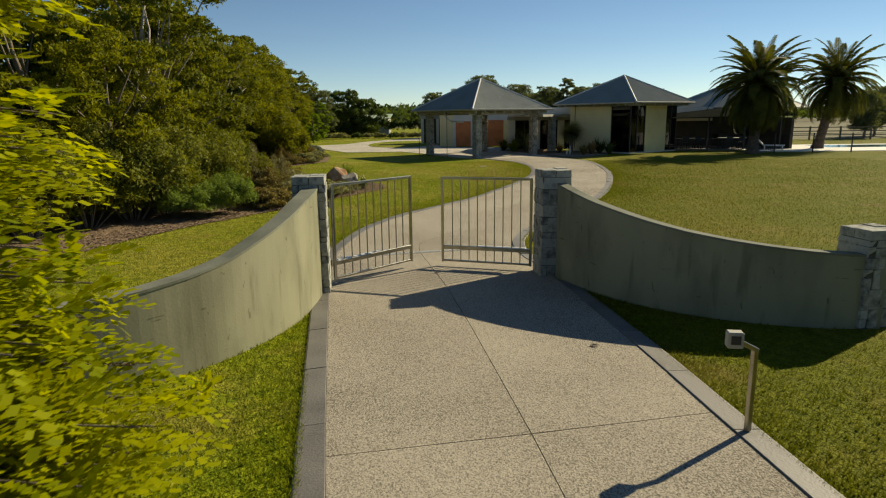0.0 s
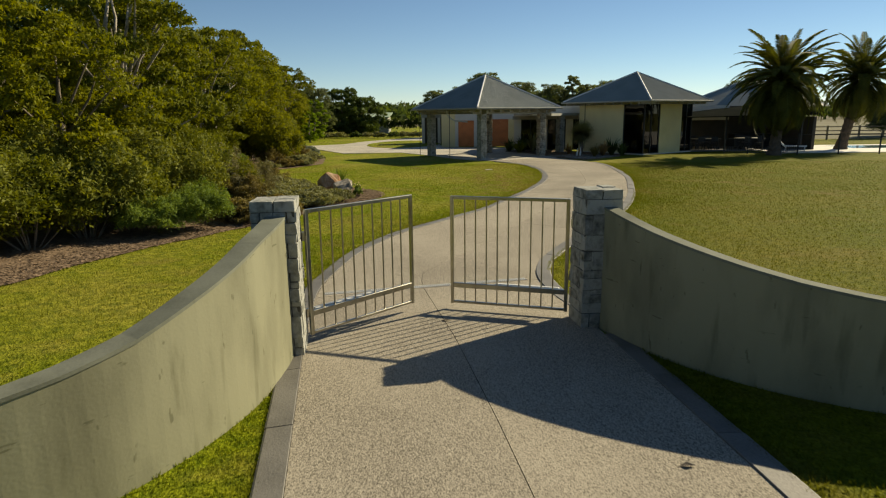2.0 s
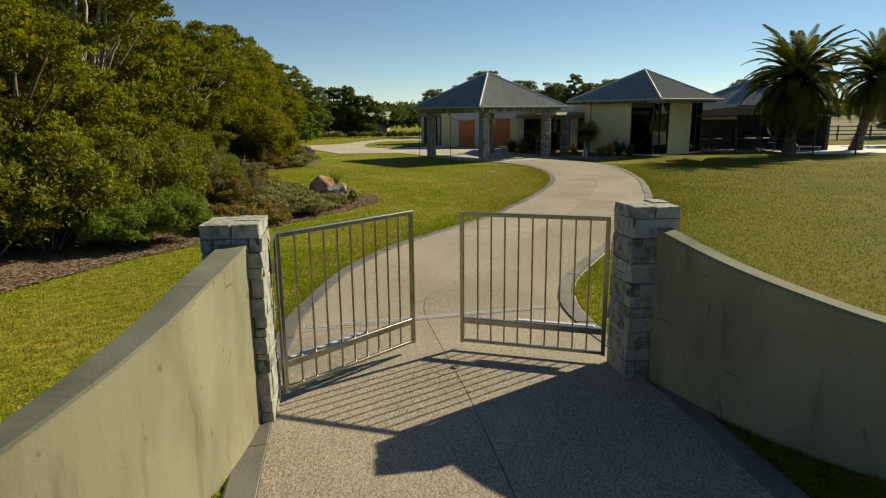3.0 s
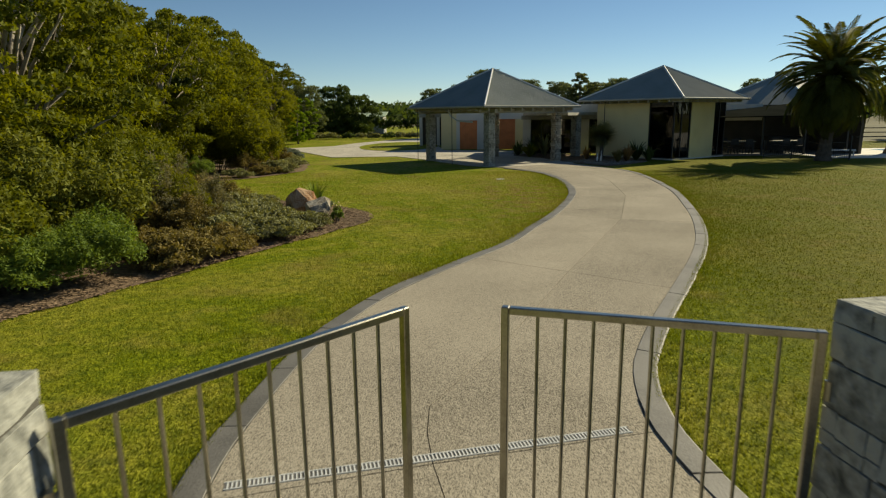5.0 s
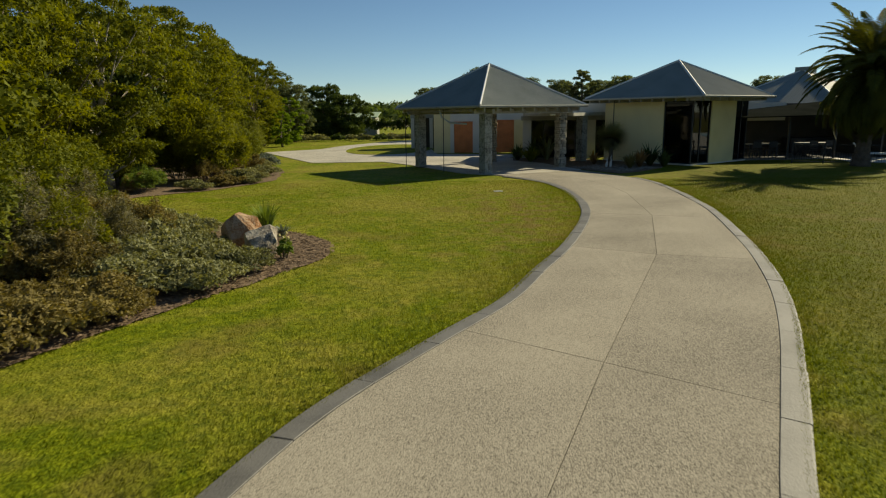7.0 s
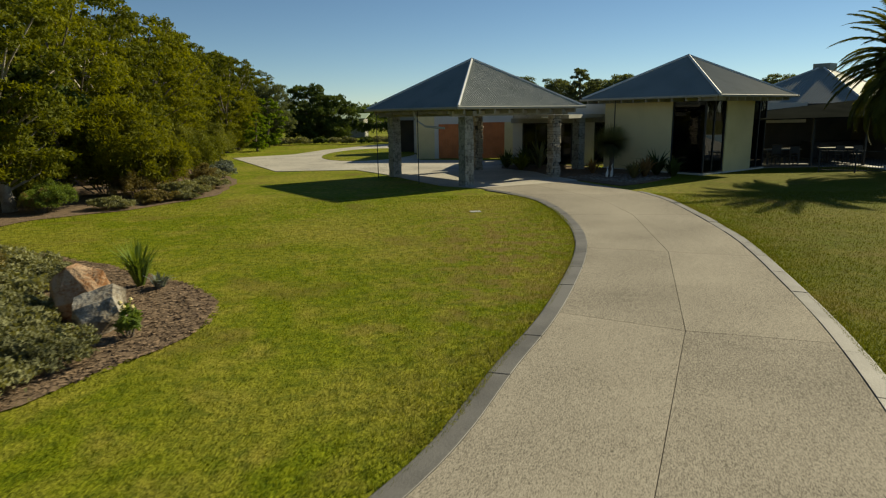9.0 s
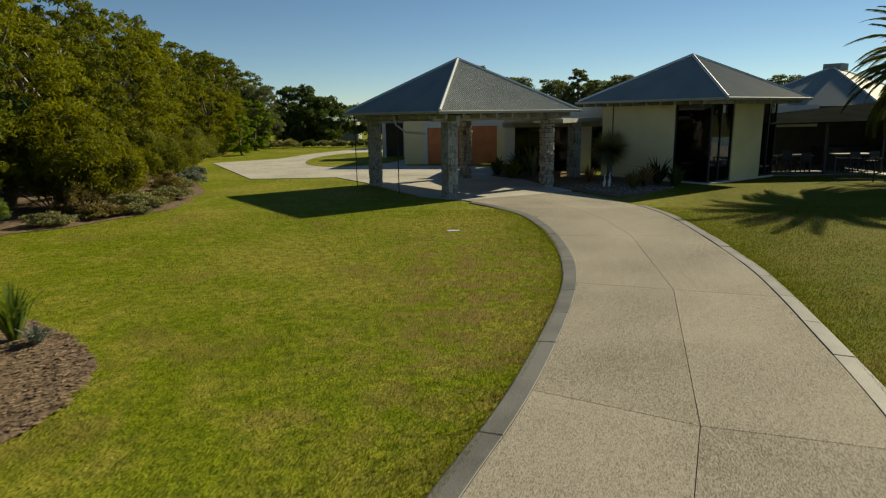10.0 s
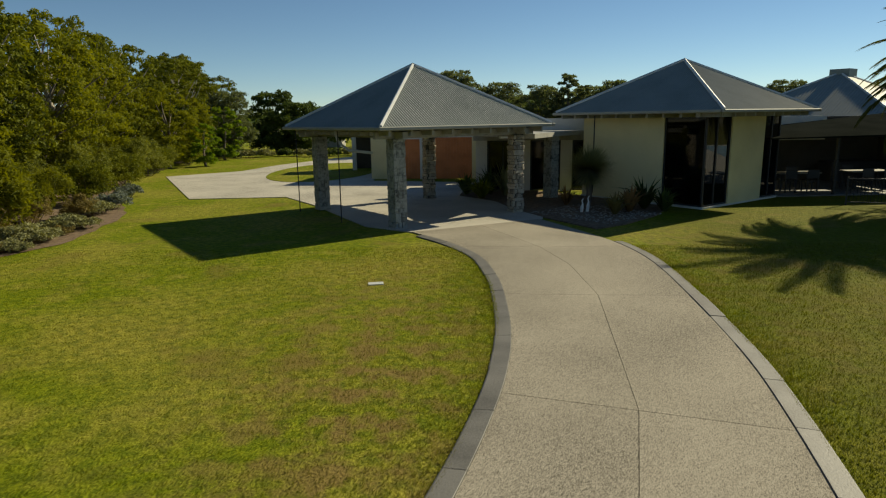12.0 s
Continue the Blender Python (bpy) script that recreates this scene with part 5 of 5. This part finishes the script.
bedp = part("pebble_bed", prism([(3.0, 46.6), (4.4, 44.6), (4.9, 42.4), (5.8, 40.3), (6.9, 38.3), (7.9, 39.0), (9.3, 40.6), (10.4, 42.6), (8.2, 45.8), (6.5, 48.0), (3.2, 48.6)], -0.011, 0.022), M_MULCH)
tagged(bedp, "mulch bed with pebbles beside the entrance", "garden bed", kind="structure")
r = np.random.default_rng(41)
vs, fs = [], []
for i in range(900):
    a, b = r.uniform(), r.uniform()
    x, y = 5.3 + 2.2 * a + 2.2 * b, 41.6 - 2.6 * a + 2.0 * b
    s = r.uniform(0.02, 0.055)
    k = len(vs)
    vs += [(x + s * math.cos(t), y + s * 0.8 * math.sin(t), 0.0) for t in np.linspace(0, math.tau, 6, endpoint=False)]
    vs += [(x + s * 0.6 * math.cos(t), y + s * 0.5 * math.sin(t), s * 0.7) for t in np.linspace(0.3, math.tau + 0.3, 6, endpoint=False)]
    fs += [(k + j, k + (j + 1) % 6, k + 6 + (j + 1) % 6, k + 6 + j) for j in range(6)] + [tuple(range(k + 6, k + 12))]
peb = part("pebbles", raw("pebbles", vs, fs), M_PEBBLE)
tagged(peb, "rounded grey and white pebbles on the mulch", "pebbles", kind="stuff")

# pit cover in the lawn
cov = part("pit_cover", box(-0.15, 0.15, -0.09, 0.09, -0.01, 0.008, bevel=0.003), M_CAP)
cov.matrix_basis = pose(1.28, 32.46, 0, 0, 0, 10)
tagged(cov, "small pale concrete pit cover set in the lawn", "pit cover")

# ---- pool terrace, fence and verandah furniture ----
terrace = part("pool_terrace", prism([(19.8, 42.4), (60, 42.6), (60, 52), (20.5, 51)], -0.011, 0.02), M_PALE)
tagged(terrace, "pale paved pool terrace beyond the lawn", "paving", kind="structure")
pool = part("pool_water", prism([(27, 46.6), (58, 46.6), (58, 50), (27, 50)], 0.0, 0.024), M_WATER)
tagged(pool, "blue swimming pool sunk in the terrace", "water", kind="structure")
fence = thing("pool_fence", pose(0, 0, 0), "dark metal pool fence with thin posts", "fence")
pole = None
for i in range(16):
    if pole is None:
        pole = part("post", box(-0.03, 0.03, -0.03, 0.03, 0, 1.25), M_DARK, fence)
    else:
        pole = new("post", pole.data)
        pole.parent = fence
    pole.location = (20.3 + 2.4 * i, 41.0 - 0.05 * i, 0)
part("top_rail", box(20.3, 56.3, 40.6, 40.63, 1.2, 1.23), M_DARK, fence)
garden_fence = thing("bar_fence", pose(16.6, 42.7, 0, 0, 0, -24), "low black metal bar fence beside the verandah lawn", "fence")
for i in range(4):
    part("post", box(i * 1.35 - 0.025, i * 1.35 + 0.025, -0.025, 0.025, -0.02, 1.0), M_DARK, garden_fence)
part("rail", box(0.026, 4.024, -0.015, 0.015, 0.9, 0.93), M_DARK, garden_fence)
part("rail", box(0.026, 4.024, -0.016, 0.014, 0.08, 0.11), M_DARK, garden_fence)
picket = None
for i in range(39):
    if i % 13 == 12:
        continue
    if picket is None:
        picket = part("picket", tube(bmesh.new(), [(0, 0, 0.1), (0, 0, 0.9)], [0.008, 0.008], 5), M_DARK, garden_fence)
    else:
        picket = new("picket", picket.data)
        picket.parent = garden_fence
    picket.location.x = (i + 1) * 0.1038
fence2 = thing("paddock_fence", pose(0, 0, 0), "post and rail paddock fence beyond the pool", "fence")
pole = None
for i in range(22):
    if pole is None:
        pole = part("post", box(-0.06, 0.06, -0.06, 0.06, 0, 1.25), M_BARK, fence2)
    else:
        pole = new("post", pole.data)
        pole.parent = fence2
    pole.location = (27 + 2.8 * i, 60, 0)
for z in (0.45, 0.8, 1.15):
    part("rail", box(27, 86, 59.97, 60.03, z - 0.04, z + 0.04), M_BARK, fence2)


def table(x, y, turn):
    t = thing("outdoor_table", pose(x, y, 0.03, 0, 0, turn), "grey timber outdoor dining table on the verandah", "table")
    part("tabletop", box(-0.9, 0.9, -0.45, 0.45, 0.7, 0.74, bevel=0.01), M_BEAM, t)
    for a in (-0.8, 0.8):
        for b in (-0.36, 0.36):
            part("leg", box(a - 0.03, a + 0.03, b - 0.03, b + 0.03, 0, 0.699), M_DARK, t)


def chair(x, y, turn, first=[]):
    if first:
        return copy_thing(first[0], pose(x, y, 0.03, 0, 0, turn))
    c = thing("outdoor_chair", pose(x, y, 0.03, 0, 0, turn), "dark slatted outdoor dining chair", "chair", "verandah chairs")
    part("seat", box(-0.23, 0.23, -0.23, 0.23, 0.42, 0.46, bevel=0.01), M_DARK, c)
    part("backrest", box(-0.23, 0.23, 0.2, 0.23, 0.55, 0.9, bevel=0.01), M_DARK, c)
    for a in (-0.2, 0.2):
        part("leg", box(a - 0.02, a + 0.02, -0.22, -0.18, 0, 0.419), M_DARK, c)
        part("leg", box(a - 0.02, a + 0.02, 0.19, 0.23, 0, 0.419), M_DARK, c)
        part("back_post", box(a - 0.02, a + 0.02, 0.2, 0.23, 0.46, 0.549), M_DARK, c)
    first.append(c)
    return c


table(17.0, 47.0, 5)
table(20.2, 47.4, 5)
for x, y, a in ((16.4, 46.3, 180), (17.3, 46.35, 180), (16.5, 47.8, 0), (17.4, 47.85, 0), (19.7, 46.7, 180), (20.6, 46.75, 180), (20.0, 48.2, 0)):
    chair(x, y, a)
lounge = thing("sun_lounger", pose(21.5, 44.2, 0.02, 0, 0, 60), "white sun lounger with raised back beside the pool", "lounger")
part("base", box(-0.3, 0.3, -0.9, 0.4, 0.28, 0.36, bevel=0.015), M_WHITEOBJ, lounge)
lb = part("backrest", box(-0.3, 0.3, 0, 0.75, 0, 0.07, bevel=0.015), M_WHITEOBJ, lounge)
lb.matrix_basis = pose(0, 0.41, 0.3, 45, 0, 0)
for a in (-0.26, 0.26):
    for b in (-0.8, 0.3):
        part("leg", box(a - 0.025, a + 0.025, b - 0.025, b + 0.025, 0, 0.279), M_WHITEOBJ, lounge)

# ---- grass blades on the near lawn and fallen leaves ----
def inside(x, y):
    l = np.interp(y, LEFT[:, 1], LEFT[:, 0]) - 0.2
    q = np.interp(y, RIGHT[:, 1], RIGHT[:, 0]) + 0.2
    e = np.interp(y, bed[:, 1], bed[:, 0])
    return ((x < l) | (x > q)) & ((x > e) | (y < 11))


r = np.random.default_rng(77)
n = 380000
y = -1.0 + 37 * r.uniform(0, 1, n) ** 1.15
side = r.uniform(-1, 1, n)
x = np.where(side < 0, np.interp(y, LEFT[:, 1], LEFT[:, 0]) - 0.2, np.interp(y, RIGHT[:, 1], RIGHT[:, 0]) + 0.2) + np.sign(side) * np.abs(side) ** 2.2 * 15
ok = inside(x, y)
x, y = x[ok], y[ok]
n = len(x)
hgt = r.uniform(0.018, 0.045, n) * (0.8 + 0.3 * np.sin(x * 1.3) * np.cos(y * 0.9))
a = r.uniform(0, math.tau, n)
w = r.uniform(0.004, 0.008, n)
lean = r.uniform(0.2, 1.0, n) * hgt
b = r.uniform(0, math.tau, n)
v = np.stack([np.stack([x - w * np.cos(a), y - w * np.sin(a), np.full(n, -0.012)], 1), np.stack([x + w * np.cos(a), y + w * np.sin(a), np.full(n, -0.012)], 1), np.stack([x + lean * np.cos(b), y + lean * np.sin(b), hgt], 1)], 1).reshape(-1, 3)
me = bpy.data.meshes.new("grass")
me.vertices.add(3 * n)
me.vertices.foreach_set("co", v.ravel())
me.loops.add(3 * n)
me.loops.foreach_set("vertex_index", np.arange(3 * n))
me.polygons.add(n)
me.polygons.foreach_set("loop_start", np.arange(0, 3 * n, 3))
me.update(calc_edges=True)
me.validate()
grass = part("grass", me, M_BLADE)
tagged(grass, "short mown grass blades, green and straw-coloured", "grass", kind="stuff")
for x, y in ((-0.18, 9.69), (1.72, 6.3)):
    lf = part("fallen_leaf", raw("fallen_leaf", [(-0.06, 0, 0.0), (0, 0.03, 0.02), (0.07, 0, 0.01), (0, -0.03, 0.02), (0, 0, 0.005)], [(0, 1, 4), (1, 2, 4), (2, 3, 4), (3, 0, 4)]), M_BARK)
    lf.location = (x, y, 0.02)
    tagged(lf, "dry brown fallen leaf on the concrete", "leaf", "fallen leaves")
